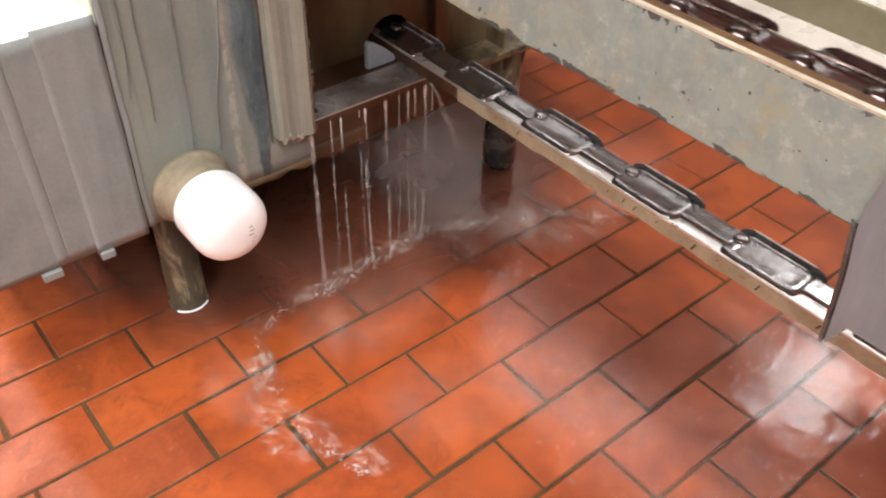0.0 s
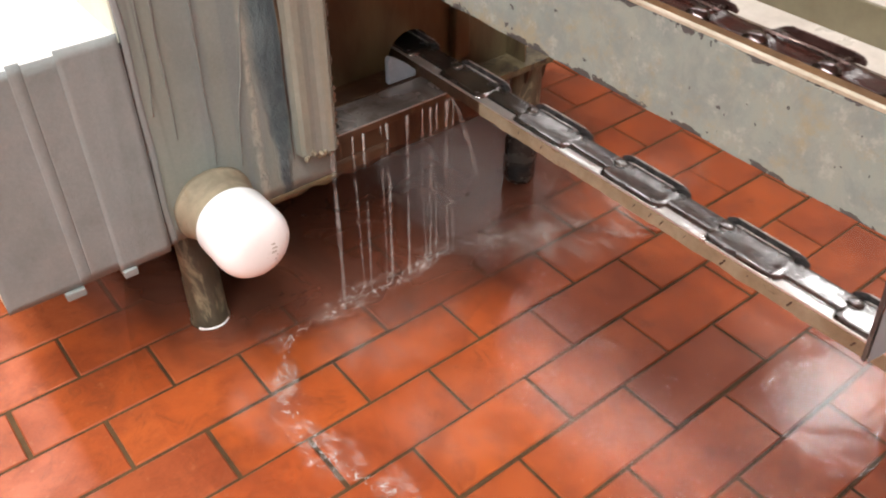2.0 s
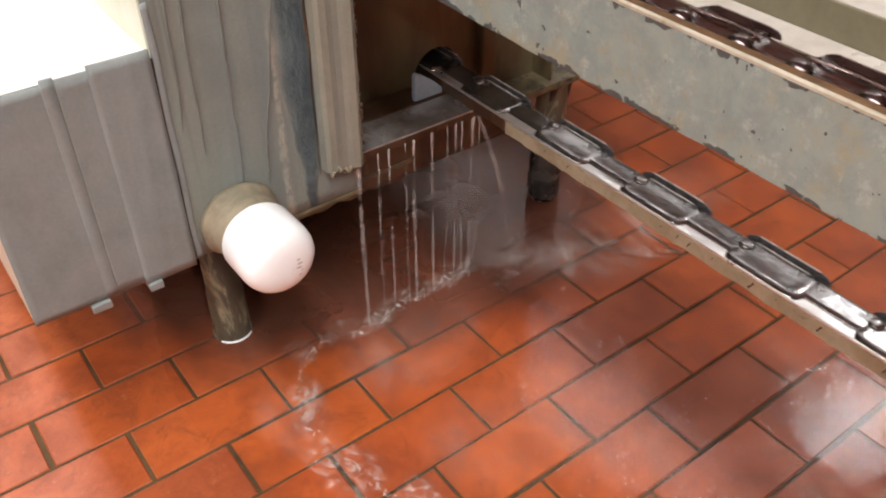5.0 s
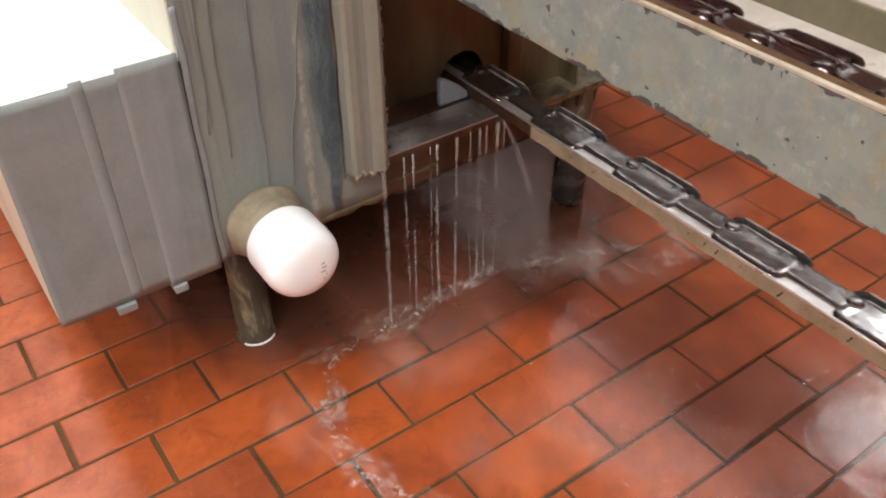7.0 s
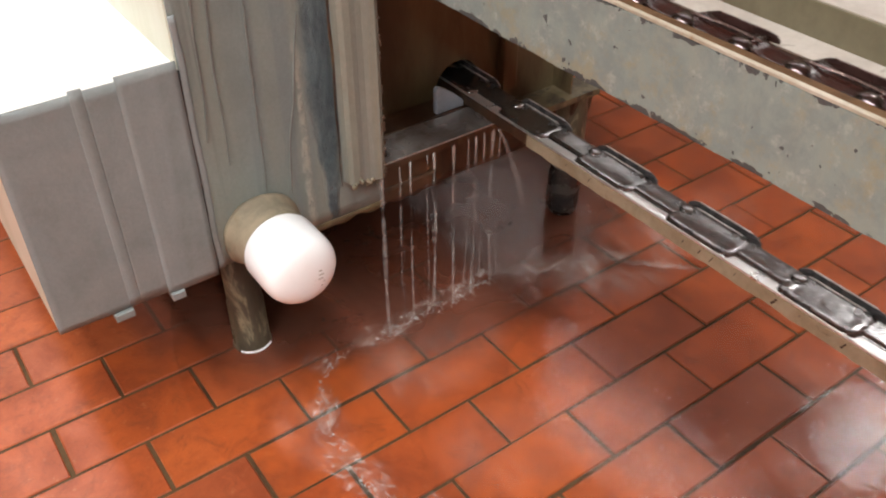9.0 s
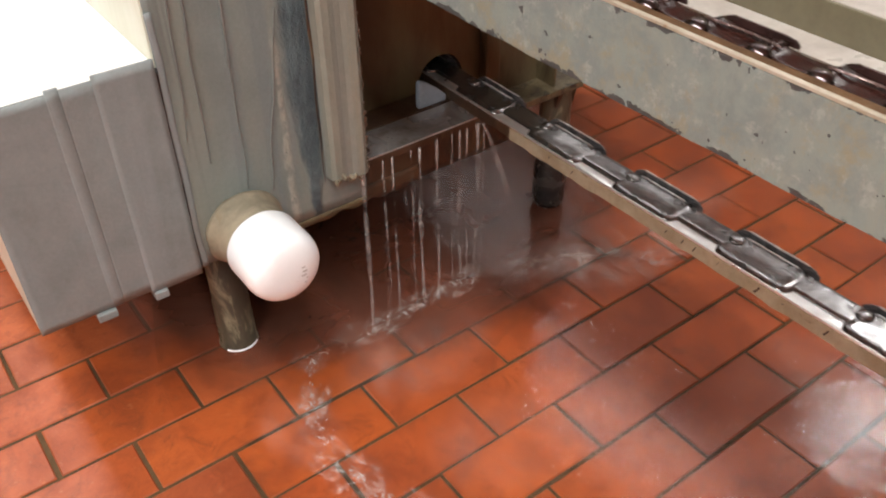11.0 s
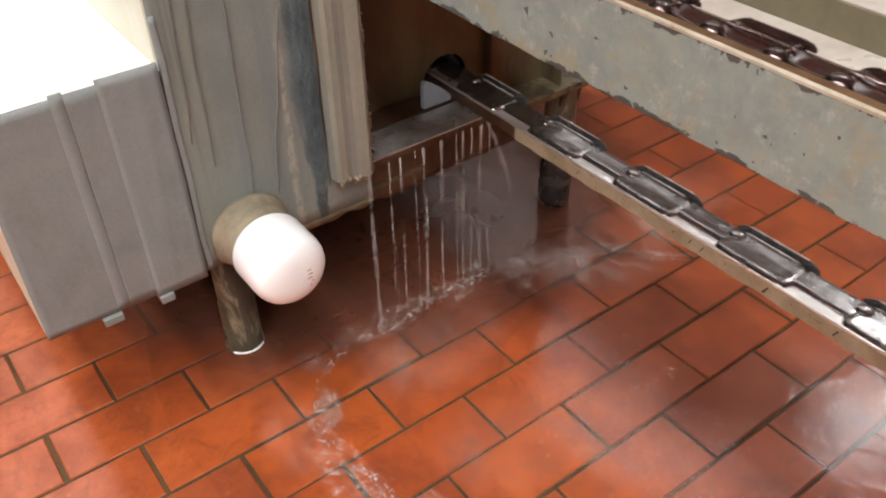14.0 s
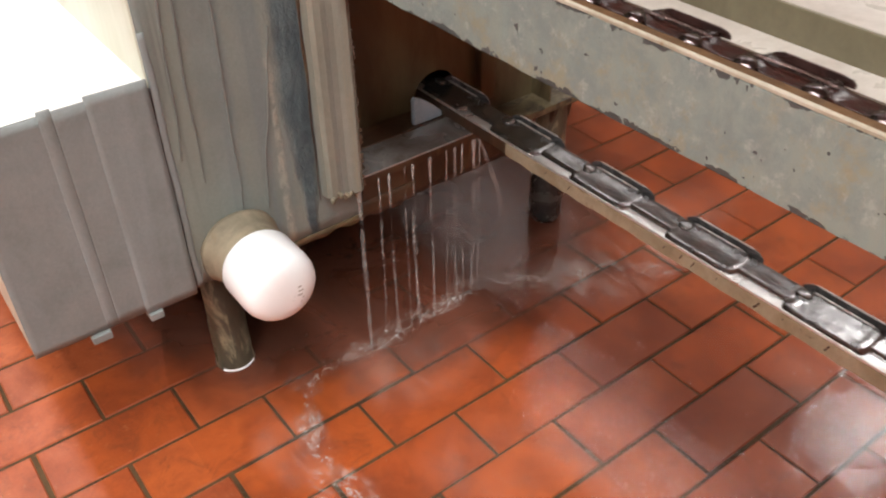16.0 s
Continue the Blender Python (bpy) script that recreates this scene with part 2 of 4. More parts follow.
def shaded_murk_material(name, size):
    """Dirty water with under-machine shade in its tint, dimming the floor beneath, shallower towards its rim."""
    m = bpy.data.materials.new(name)
    m.use_nodes = True
    nt = m.node_tree
    nt.nodes.clear()
    out = nt.nodes.new("ShaderNodeOutputMaterial")
    clear = nt.nodes.new("ShaderNodeBsdfTransparent")
    tc = nt.nodes.new("ShaderNodeTexCoord")
    mp = nt.nodes.new("ShaderNodeMapping")
    mp.inputs["Scale"].default_value = (1 / size[0], 1 / size[1], 1)
    ln = nt.nodes.new("ShaderNodeVectorMath")
    ln.operation = "LENGTH"
    nt.links.new(tc.outputs["Object"], mp.inputs["Vector"])
    nt.links.new(mp.outputs["Vector"], ln.inputs[0])
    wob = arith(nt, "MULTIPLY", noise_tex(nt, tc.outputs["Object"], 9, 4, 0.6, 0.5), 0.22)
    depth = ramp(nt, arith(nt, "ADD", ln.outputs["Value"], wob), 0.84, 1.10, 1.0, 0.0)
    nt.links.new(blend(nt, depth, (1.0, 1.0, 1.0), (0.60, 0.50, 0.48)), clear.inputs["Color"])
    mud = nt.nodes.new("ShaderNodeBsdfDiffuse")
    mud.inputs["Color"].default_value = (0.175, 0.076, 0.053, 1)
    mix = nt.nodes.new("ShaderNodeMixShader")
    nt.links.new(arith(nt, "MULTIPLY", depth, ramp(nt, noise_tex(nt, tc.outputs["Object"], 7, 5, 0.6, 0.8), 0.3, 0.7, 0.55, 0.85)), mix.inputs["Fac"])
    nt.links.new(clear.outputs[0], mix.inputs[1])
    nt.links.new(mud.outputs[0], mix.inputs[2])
    nt.links.new(mix.outputs[0], out.inputs["Surface"])
    return m


def glow(name, colour, strength):
    m, nt, bs = nodes_of(name)
    bs.inputs["Emission Color"].default_value = (*colour, 1)
    bs.inputs["Emission Strength"].default_value = strength
    bs.inputs["Base Color"].default_value = (0.8, 0.8, 0.8, 1)
    return m


M_TILE = tile_material()
M_GROUT = surface("grout", (0.112, 0.066, 0.032), (0.066, 0.040, 0.021), 0.8, grain=200, patch=12, bumps=0.5, spec=0.15)
M_WALL = surface("wall_paint", (0.62, 0.61, 0.57), (0.55, 0.54, 0.50), 0.55, grain=90, patch=2)
M_CEIL = surface("ceiling_paint", (0.72, 0.72, 0.70), (0.66, 0.66, 0.63), 0.8, grain=60, patch=2)
M_PANEL = front_sheet_material()
M_BOXSHEET = streaked_steel("grey_box_sheet", (0.228, 0.252, 0.250), ((0.242, 0.268, 0.270), (0.212, 0.232, 0.230), (0.185, 0.200, 0.194)), 3, 0.08, 0.58)
# white instead of the box's grey, to carry the lamp glare on top
M_BOXTOP = surface("lamplit_white_sheet", (0.82, 0.82, 0.80), (0.76, 0.76, 0.74), 0.35, grain=70, patch=4, bumps=0.1)
M_CREAM = surface("cream_enamel", (0.66, 0.67, 0.57), (0.58, 0.58, 0.47), 0.4, grain=70, patch=7, stretch=(1, 1, 0.15), third=(0.55, 0.52, 0.42), third_at=(0.6, 0.75))
M_FIN = streaked_steel("limescaled_angle", (0.235, 0.232, 0.190), ((0.205, 0.215, 0.205), (0.255, 0.220, 0.140), (0.16, 0.13, 0.075)), 6, 0.03, 0.5)
M_LIME = surface("limescale", (0.27, 0.225, 0.155), (0.17, 0.145, 0.10), 0.7, grain=120, patch=18, bumps=0.9, third=(0.20, 0.16, 0.10), third_at=(0.6, 0.72))
M_RUST = surface("rusty_brown_steel", (0.075, 0.040, 0.022), (0.040, 0.022, 0.014), 0.42, grain=110, patch=14, stretch=(1, 1, 0.25), third=(0.17, 0.120, 0.062), third_at=(0.54, 0.74), bumps=0.6)
M_TAN = surface("tan_stained_steel", (0.135, 0.108, 0.058), (0.078, 0.053, 0.029), 0.42, grain=100, patch=9, stretch=(1, 1, 0.30), third=(0.042, 0.027, 0.016), third_at=(0.46, 0.76), bumps=0.5)
M_LEG = surface("corroded_leg", (0.15, 0.130, 0.085), (0.060, 0.052, 0.036), 0.35, grain=120, patch=16, stretch=(1, 1, 0.3), third=(0.30, 0.27, 0.18), third_at=(0.50, 0.66), bumps=0.6)
M_FOOT = surface("black_foot", (0.030, 0.030, 0.032), (0.07, 0.068, 0.062), 0.25, grain=120, patch=18, third=(0.20, 0.19, 0.17), third_at=(0.62, 0.74), coat=0.4)
M_STEEL = surface("wet_stainless", (0.88, 0.87, 0.86), (0.76, 0.75, 0.74), 0.36, metal=0.85, grain=160, patch=22, rough_var=0.1, bumps=0.2)
M_CHAIN = surface("wet_cast_chain", (0.37, 0.36, 0.36), (0.17, 0.165, 0.165), 0.21, metal=0.95, grain=48, patch=26, rough_var=0.10, bumps=0.55)
M_CHAIN_DARK = surface("oiled_brown_chain", (0.070, 0.036, 0.032), (0.032, 0.017, 0.015), 0.26, metal=0.3, spec=0.35, grain=150, patch=30, rough_var=0.1, bumps=0.3)
# darker copy of the chain metal: far plates' shade set in colour
M_CHAIN_WALL = surface("shaded_wet_chain", (0.24, 0.235, 0.24), (0.13, 0.128, 0.13), 0.3, metal=0.5, grain=170, patch=34, bumps=0.3)
# pale copy of the chain metal that draws the highlights along its edges
M_LIPS = surface("chain_edge_highlight", (0.86, 0.85, 0.84), (0.55, 0.54, 0.53), 0.3, metal=0.4, grain=170, patch=40, bumps=0.2)
M_CHAIN_UP = surface("wet_maroon_chain", (0.034, 0.011, 0.008), (0.014, 0.006, 0.005), 0.18, metal=0.05, spec=0.25, grain=150, patch=30, bumps=0.3)
# lighter maroon for the gleam drawn along the upper chain's edges
M_UPLIPS = surface("maroon_edge_highlight", (0.34, 0.27, 0.25), (0.14, 0.09, 0.085), 0.25, metal=0.9, grain=150, patch=40, bumps=0.2)
M_PIN = surface("polished_pin", (0.17, 0.14, 0.14), (0.09, 0.07, 0.07), 0.26, metal=1.0, grain=150, patch=20, bumps=0.1)
M_TRACK = surface("dirty_beige_track", (0.40, 0.355, 0.255), (0.29, 0.245, 0.160), 0.5, grain=140, patch=16, third=(0.14, 0.10, 0.055), third_at=(0.6, 0.72), bumps=0.7)
M_RAIL = chipped_paint("chipped_grey_paint", (0.222, 0.270, 0.250), (0.285, 0.28, 0.205), 0.626, 0.701)
M_RAILTOP = surface("worn_rail_edge", (0.44, 0.40, 0.33), (0.30, 0.26, 0.19), 0.4, grain=150, patch=20, third=(0.25, 0.15, 0.08), third_at=(0.6, 0.72), bumps=0.4)
M_RUSTLIP = surface("rust_lip", (0.120, 0.062, 0.024), (0.070, 0.037, 0.017), 0.6, spec=0.2, grain=150, patch=22, bumps=0.5)
M_OLIVE = surface("olive_stained_rail", (0.150, 0.130, 0.082), (0.105, 0.088, 0.052), 0.5, grain=120, patch=10, third=(0.12, 0.09, 0.05), third_at=(0.62, 0.74))
M_WEAR = surface("white_wear_strip", (0.50, 0.465, 0.42), (0.40, 0.36, 0.32), 0.35, grain=120, patch=12, bumps=0.15)
M_PVC = surface("white_pvc", (0.90, 0.92, 0.93), (0.86, 0.88, 0.89), 0.32, grain=140, patch=10, bumps=0.08, rough_var=0.06)
M_INK = surface("grey_ink", (0.42, 0.40, 0.39), (0.55, 0.53, 0.51), 0.5, grain=240, patch=60)
M_GUARD = surface("blue_grey_bracket", (0.17, 0.185, 0.20), (0.13, 0.14, 0.15), 0.38, grain=120, patch=9, stretch=(1, 1, 0.2), third=(0.24, 0.24, 0.235), third_at=(0.6, 0.75))
M_GUIDE = surface("pale_blue_guide", (0.42, 0.52, 0.62), (0.30, 0.37, 0.44), 0.3, grain=100, patch=14)
M_SUDS = suds_material("suds", 0.46, 90, 0.30)
M_STREAM = suds_material("falling_water", 0.15, 40, 0.34)
M_WATER = water_material("water_film", 24, 0.30)
M_TRAY = surface("wet_tray_steel", (0.52, 0.50, 0.49), (0.24, 0.21, 0.19), 0.26, metal=0.6, grain=45, patch=9, third=(0.13, 0.10, 0.08), third_at=(0.46, 0.70), bumps=0.5)
M_TUBE = glow("fluorescent_diffuser", (0.95, 0.98, 1.0), 9.0)
M_MID = glow("single_tube_diffuser", (0.95, 0.98, 1.0), 6.0)
M_DIM = glow("opal_panel_diffuser", (0.95, 0.98, 1.0), 0.75)
M_FIXTURE = surface("fixture_paint", (0.75, 0.75, 0.74), (0.7, 0.7, 0.69), 0.5)


# ---- mesh helpers ----
def finish(name, bm, material, parent=None, label="", smooth=False):
    bmesh.ops.recalc_face_normals(bm, faces=bm.faces)
    me = bpy.data.meshes.new(name)
    bm.to_mesh(me)
    bm.free()
    if smooth:
        me.polygons.foreach_set("use_smooth", [True] * len(me.polygons))
    me.materials.append(material)
    ob = new(name, me)
    if parent:
        ob.parent = parent
    if label:
        tagged(ob, label)
    return ob


def part(name, bm, material, parent, label="", smooth=False):
    return finish(name, bm, material, parent, label, smooth)


def thing(name, at, label, category, group="", kind=""):
    ob = new(name)
    ob.location = at
    return tagged(ob, label, category, group, kind)


def box_bm(x0, x1, y0, y1, z0, z1, bevel=0.0015, segments=2, bm=None):
    own = bmesh.new()
    r = bmesh.ops.create_cube(own, size=1)
    for v in own.verts:
        v.co = Vector((x0 + (v.co.x + 0.5) * (x1 - x0), y0 + (v.co.y + 0.5) * (y1 - y0), z0 + (v.co.z + 0.5) * (z1 - z0)))
    if bevel:
        bmesh.ops.bevel(own, geom=own.edges[:], offset=bevel, segments=segments, affect="EDGES", profile=0.6)
    if bm is None:
        return own
    me = bpy.data.meshes.new("tmp")
    own.to_mesh(me)
    own.free()
    bm.from_mesh(me)
    bpy.data.meshes.remove(me)
    return bm


def lathe_bm(profile, axis="z", at=(0, 0, 0), steps=40, bm=None):
    """Turns (radius, height) pairs round an axis."""
    bm = bm or bmesh.new()
    rings = []
    for r, h in profile:
        ring = []
        for i in range(steps):
            a = 2 * math.pi * i / steps
            c, s = r * math.cos(a), r * math.sin(a)
            p = {"z": (c, s, h), "y": (c, h, s), "x": (h, c, s)}[axis]
            ring.append(bm.verts.new(Vector(p) + Vector(at)))
        rings.append(ring)
    for a, b in zip(rings, rings[1:]):
        for i in range(steps):
            bm.faces.new((a[i], a[(i + 1) % steps], b[(i + 1) % steps], b[i]))
    bm.faces.new(rings[0])
    bm.faces.new(rings[-1])
    return bm


def prism_bm(outline, y0, y1, bevel=0.0, axis="y"):
    """Extrudes a closed outline of (u, v) along an axis."""
    bm = bmesh.new()
    put = {"y": lambda u, v, h: (u, h, v), "z": lambda u, v, h: (u, v, h), "x": lambda u, v, h: (h, u, v)}[axis]
    a = [bm.verts.new(put(u, v, y0)) for u, v in outline]
    b = [bm.verts.new(put(u, v, y1)) for u, v in outline]
    n = len(outline)
    bm.faces.new(a)
    bm.faces.new(b)
    for i in range(n):
        bm.faces.new((a[i], a[(i + 1) % n], b[(i + 1) % n], b[i]))
    if bevel:
        bmesh.ops.bevel(bm, geom=bm.edges[:], offset=bevel, segments=2, affect="EDGES", profile=0.6)
    return bm


def worn(bm, amount, scale, cuts=0):
    """Lets edges and faces wander a little, as old sheet does."""
    for v in bm.verts:
        v.co += noise.noise_vector(v.co * scale) * amount
    return bm


# ---- the room ----
ROOM = (-4.5, 5.0, -5.2, 7.2)
X0, X1, Y0, Y1 = ROOM
TX, TY = 0.208, 0.1017
LINE = 1.459
floor = finish("floor", box_bm(X0, X1, Y0, Y1, -0.2, -0.0025, 0), M_GROUT)
tagged(floor, "wet red quarry tile floor with dark joints", "floor", kind="structure")
for nm, b in (("wall_north", (X0, X1, Y1, Y1 + 0.15, -0.2, CEILING + 0.2)), ("wall_south", (X0, X1, Y0 - 0.15, Y0, -0.2, CEILING + 0.2)),
              ("wall_east", (X1, X1 + 0.15, Y0 - 0.15, Y1 + 0.15, -0.2, CEILING + 0.2)), ("wall_west", (X0 - 0.15, X0, Y0 - 0.15, Y1 + 0.15, -0.2, CEILING + 0.2))):
    tagged(finish(nm, box_bm(*b, 0), M_WALL), "plain pale painted plant room wall", "wall", kind="structure")
tagged(finish("ceiling", box_bm(X0, X1, Y0, Y1, CEILING + 0.12, CEILING + 0.25, 0), M_CEIL), "plain white painted plant room ceiling", "ceiling", kind="structure")

for x, y, width, length, watts in TUBES:
    lamp = thing("ceiling_light", (x, y, CEILING), "long white fluorescent ceiling fixture, switched on, placed out of view", "ceiling light", "ceiling lights")
    part("frame", box_bm(-width / 2 - 0.02, width / 2 + 0.02, -length / 2, length / 2, 0.03, 0.12, 0.006), M_FIXTURE, lamp)
    part("diffuser", box_bm(-width / 2 + 0.01, width / 2 - 0.01, -length / 2 + 0.03, length / 2 - 0.03, 0.004, 0.03, 0.008), M_DIM if width > 0.9 else M_MID if width < 0.2 else M_TUBE, lamp, "glowing white diffuser")
    light = bpy.data.lights.new("tube_light", "AREA")
    light.shape, light.size, light.size_y = "RECTANGLE", width, length - 0.1
    light.energy, light.color = watts, (1.0, 0.97, 0.922)
    ob = new("tube_light", light)
    ob.location = (x, y, CEILING - 0.01)
    ob.visible_camera = True

# ---- the washing machine ----
FACE = 1.14          # front sheet
BOT, TOP = 0.256, 1.75
BACK = 5.7
SEAM = 0.250         # where the tall body meets the low box
machine = thing("crate_washer", (0.5, FACE, 0.0), "grey steel tunnel washer with stained sheets on short legs", "washing machine")
machine_at = Vector((0.5, FACE, 0.0))


def mpart(name, bm, material, label="", smooth=False, parent=None):
    bmesh.ops.translate(bm, verts=bm.verts, vec=-machine_at)
    return part(name, bm, material, parent or machine, label, smooth)


def sheet_bm(x0, x1, z0, z1, y, thick, nx, nz, warp, ragged=0.0):
    """An upright sheet facing -y, slightly dented, with a ragged lower edge."""
    bm = bmesh.new()
    rows = []
    for back in (0, 1):
        grid = []
        for j in range(nz + 1):
            line = []
            for i in range(nx + 1):
                x, z = x0 + (x1 - x0) * i / nx, z0 + (z1 - z0) * j / nz
                d = noise.noise(Vector((x * 9, z * 6, 3.0))) * warp
                if j == 0:
                    z += noise.noise(Vector((x * 40, 1.0, 0))) * ragged
                line.append(bm.verts.new((x, y + d + back * thick, z)))
            grid.append(line)
        rows.append(grid)
    for grid in rows:
        for j in range(nz):
            for i in range(nx):
                bm.faces.new((grid[j][i], grid[j][i + 1], grid[j + 1][i + 1], grid[j + 1][i]))
    f, b = rows
    rim_f = f[0] + [r[-1] for r in f[1:]] + f[-1][-2::-1] + [r[0] for r in f[-2:0:-1]]
    rim_b = b[0] + [r[-1] for r in b[1:]] + b[-1][-2::-1] + [r[0] for r in b[-2:0:-1]]
    for i in range(len(rim_f)):
        k = (i + 1) % len(rim_f)
        bm.faces.new((rim_f[i], rim_f[k], rim_b[k], rim_b[i]))
    return bm


front = mpart("front_panel", sheet_bm(SEAM + 0.002, 0.505, BOT, TOP, FACE, 0.004, 36, 60, 0.0016, 0.006), M_PANEL, "grey front sheet with vertical water stains", True)
mpart("side_panel", box_bm(SEAM, SEAM + 0.004, FACE + 0.005, BACK, 0.530, TOP), M_CREAM, "cream enamelled side sheet")
mpart("side_panel", box_bm(0.93, 0.934, FACE + 0.07, BACK, BOT, TOP), M_TAN, "brown stained side sheet")
mpart("top_panel", box_bm(SEAM, 0.934, FACE, BACK, TOP + 0.001, TOP + 0.006), M_BOXTOP)
mpart("rear_panel", box_bm(SEAM, 0.934, BACK + 0.001, BACK + 0.005, BOT, TOP), M_BOXTOP)
# dark drip lines down the sheet: top x, foot x, foot z, top z, width
M_DRIP = surface("dark_drip_stain", (0.135, 0.143, 0.136), (0.180, 0.190, 0.178), 0.5, grain=120, patch=30)
for top_x, foot_x, foot_z, top_z, wide, mat, name in ((0.283, 0.268, 0.44, 1.2, 0.0022, M_DRIP, "drip_line"), (0.294, 0.289, 0.40, 1.0, 0.0026, M_DRIP, "drip_line"),
                                                      (0.337, 0.331, 0.345, 1.1, 0.0020, M_DRIP, "drip_line"), (0.399, 0.363, 0.33, 0.57, 0.0022, M_DRIP, "drip_line"), (0.4405, 0.4400, 0.31, 1.3, 0.0022, M_RUST, "rust_line")):
    bm = sheet_bm(-0.5, 0.5, foot_z, top_z, FACE - 0.0026, 0.002, 3, 120, 0.0)
    for v in bm.verts:
        k = (v.co.z - foot_z) / (top_z - foot_z)
        fat = wide * 1.9 * (0.35 + 0.9 * abs(noise.noise(Vector((top_x * 90, v.co.z * 26, 1))))) * min(1.0, 0.15 + k * 5) * min(1.0, 0.15 + (1 - k) * 5)
        v.co.x = foot_x + (top_x - foot_x) * min(1.0, k * (top_z - foot_z) / 0.24) + v.co.x * fat + noise.noise(Vector((top_x * 50, 4, v.co.z * 11))) * 0.0045
        v.co.y += noise.noise(Vector((v.co.x * 9, v.co.z * 6, 3.0))) * 0.0016
    mpart(name, bm, mat, "", True, front)
# angle strip at the edge of the opening, open below
bm = prism_bm([(0.4430, FACE - 0.001), (0.4452, FACE - 0.014), (0.4497, FACE - 0.019), (0.4586, FACE - 0.0205), (0.4664, FACE - 0.020), (0.4742, FACE - 0.021),
               (0.4809, FACE - 0.024), (0.4898, FACE - 0.027), (0.4954, FACE - 0.024), (0.4965, FACE + 0.05), (0.4920, FACE + 0.05), (0.4898, FACE - 0.018),
               (0.4832, FACE - 0.018), (0.4742, FACE - 0.014), (0.4664, FACE - 0.014), (0.4586, FACE - 0.018), (0.4519, FACE - 0.012), (0.4497, FACE - 0.001)], 0.318, TOP, axis="z")
bmesh.ops.recalc_face_normals(bm, faces=bm.faces)
strip = mpart("corner_strip", bm, M_FIN, "limescaled folded corner strip with a torn foot")
bm = bmesh.new()
for i in range(26):
    x = random.uniform(0.448, 0.495)
    z = 0.318 + random.uniform(-0.008, 0.006)
    r = random.uniform(0.0015, 0.004)
    bmesh.ops.create_icosphere(bm, subdivisions=1, radius=r, matrix=Matrix.Translation((x, FACE - 0.018 + random.uniform(-0.006, 0.004), z)) @ Matrix.Diagonal((1, 1, 1.5, 1)))
mpart("scale_crust", bm, M_LIME, "crusty lime deposit", True, strip)
bm = bmesh.new()
for i in range(110):
    z = random.uniform(0.32, 0.75)
    r = random.uniform(0.0008, 0.0022)
    bmesh.ops.create_icosphere(bm, subdivisions=1, radius=r, matrix=Matrix.Translation((0.4962 + random.uniform(-0.001, 0.001), FACE - 0.022 + random.uniform(-0.004, 0.003), z)) @ Matrix.Diagonal((1, 1, random.uniform(1, 3), 1)))
mpart("edge_crust", bm, M_RUST, "", True, strip)
mpart("lower_crust", sheet_bm(0.33, 0.505, BOT - 0.005, BOT + 0.006, FACE - 0.0008, 0.002, 60, 2, 0.0014, 0.006), M_TAN, "", True)

# low box beside the tall body
box_left = 0.046
box_front = mpart("box_front", sheet_bm(box_left, SEAM - 0.003, BOT - 0.002, 0.5428, FACE - 0.004, 0.006, 26, 30, 0.0012, 0.0), M_BOXSHEET, "grey box front sheet", True)
mpart("box_side", box_bm(box_left, box_left + 0.004, FACE + 0.004, 2.3, BOT, 0.538), M_CREAM, "pale box side sheet")
mpart("box_back", box_bm(box_left, SEAM, 2.301, 2.305, BOT, 0.538), M_BOXSHEET)
mpart("box_lid", box_bm(box_left - 0.003, SEAM - 0.0002, FACE + 0.0025, 2.306, 0.5385, 0.5435, 0.0015), M_BOXTOP, "box lid, whitened for the lamp glare on it")
bm = sheet_bm(0.132, 0.146, BOT, 0.5490, FACE - 0.0046, 0.003, 10, 24, 0.0006)
for v in bm.verts:
    if v.co.y < FACE - 0.003:
        v.co.y -= 0.0012 * max(0.0, 1 - ((v.co.x - 0.139) / 0.006) ** 2)
mpart("bead", bm, M_BOXSHEET, "pressed bead", True, box_front)
mpart("overlap_strip", sheet_bm(0.144, 0.184, BOT - 0.001, 0.5460, FACE - 0.0043, 0.002, 8, 20, 0.0008), M_BOXSHEET, "", True, box_front)
mpart("overlap_strip", sheet_bm(0.1805, SEAM - 0.0018, BOT - 0.006, 0.5510, FACE - 0.0049, 0.003, 10, 24, 0.0012), M_BOXSHEET, "", True, box_front)
# black strip draws the seam's shade; there is no real gap
bm = sheet_bm(SEAM - 0.0016, SEAM + 0.0008, BOT, 0.538, FACE - 0.0025, 0.004, 2, 40, 0.001)
for v in bm.verts:
    v.co.x += noise.noise(Vector((2.0, 7.0, v.co.z * 14))) * 0.0022
mpart("seam", bm, M_FOOT, "black strip for the shade of the open seam", True)
bm = sheet_bm(SEAM + 0.0012, SEAM + 0.009, BOT, 0.60, FACE - 0.002, 0.002, 3, 40, 0.0014)
for v in bm.verts:
    v.co.x += noise.noise(Vector((2.0, 7.0, v.co.z * 14))) * 0.003
mpart("sealant", bm, M_BOXSHEET, "pale sealant bead", True)
mpart("latch", box_bm(0.110, 0.134, FACE - 0.010, FACE + 0.02, BOT - 0.014, BOT - 0.003, 0.002), M_BOXSHEET, "small grey latch")
mpart("latch", box_bm(0.182, 0.200, FACE - 0.010, FACE + 0.02, BOT - 0.016, BOT - 0.005, 0.002), M_BOXSHEET)

# underside and sump
mpart("floor_pan", box_bm(SEAM, 0.93, FACE + 0.09, BACK, BOT + 0.002, BOT + 0.008), M_RUST, "dark brown floor pan")
mpart("box_pan", box_bm(box_left + 0.005, SEAM - 0.001, FACE + 0.006, 2.3, BOT + 0.002, BOT + 0.008), M_RUST)

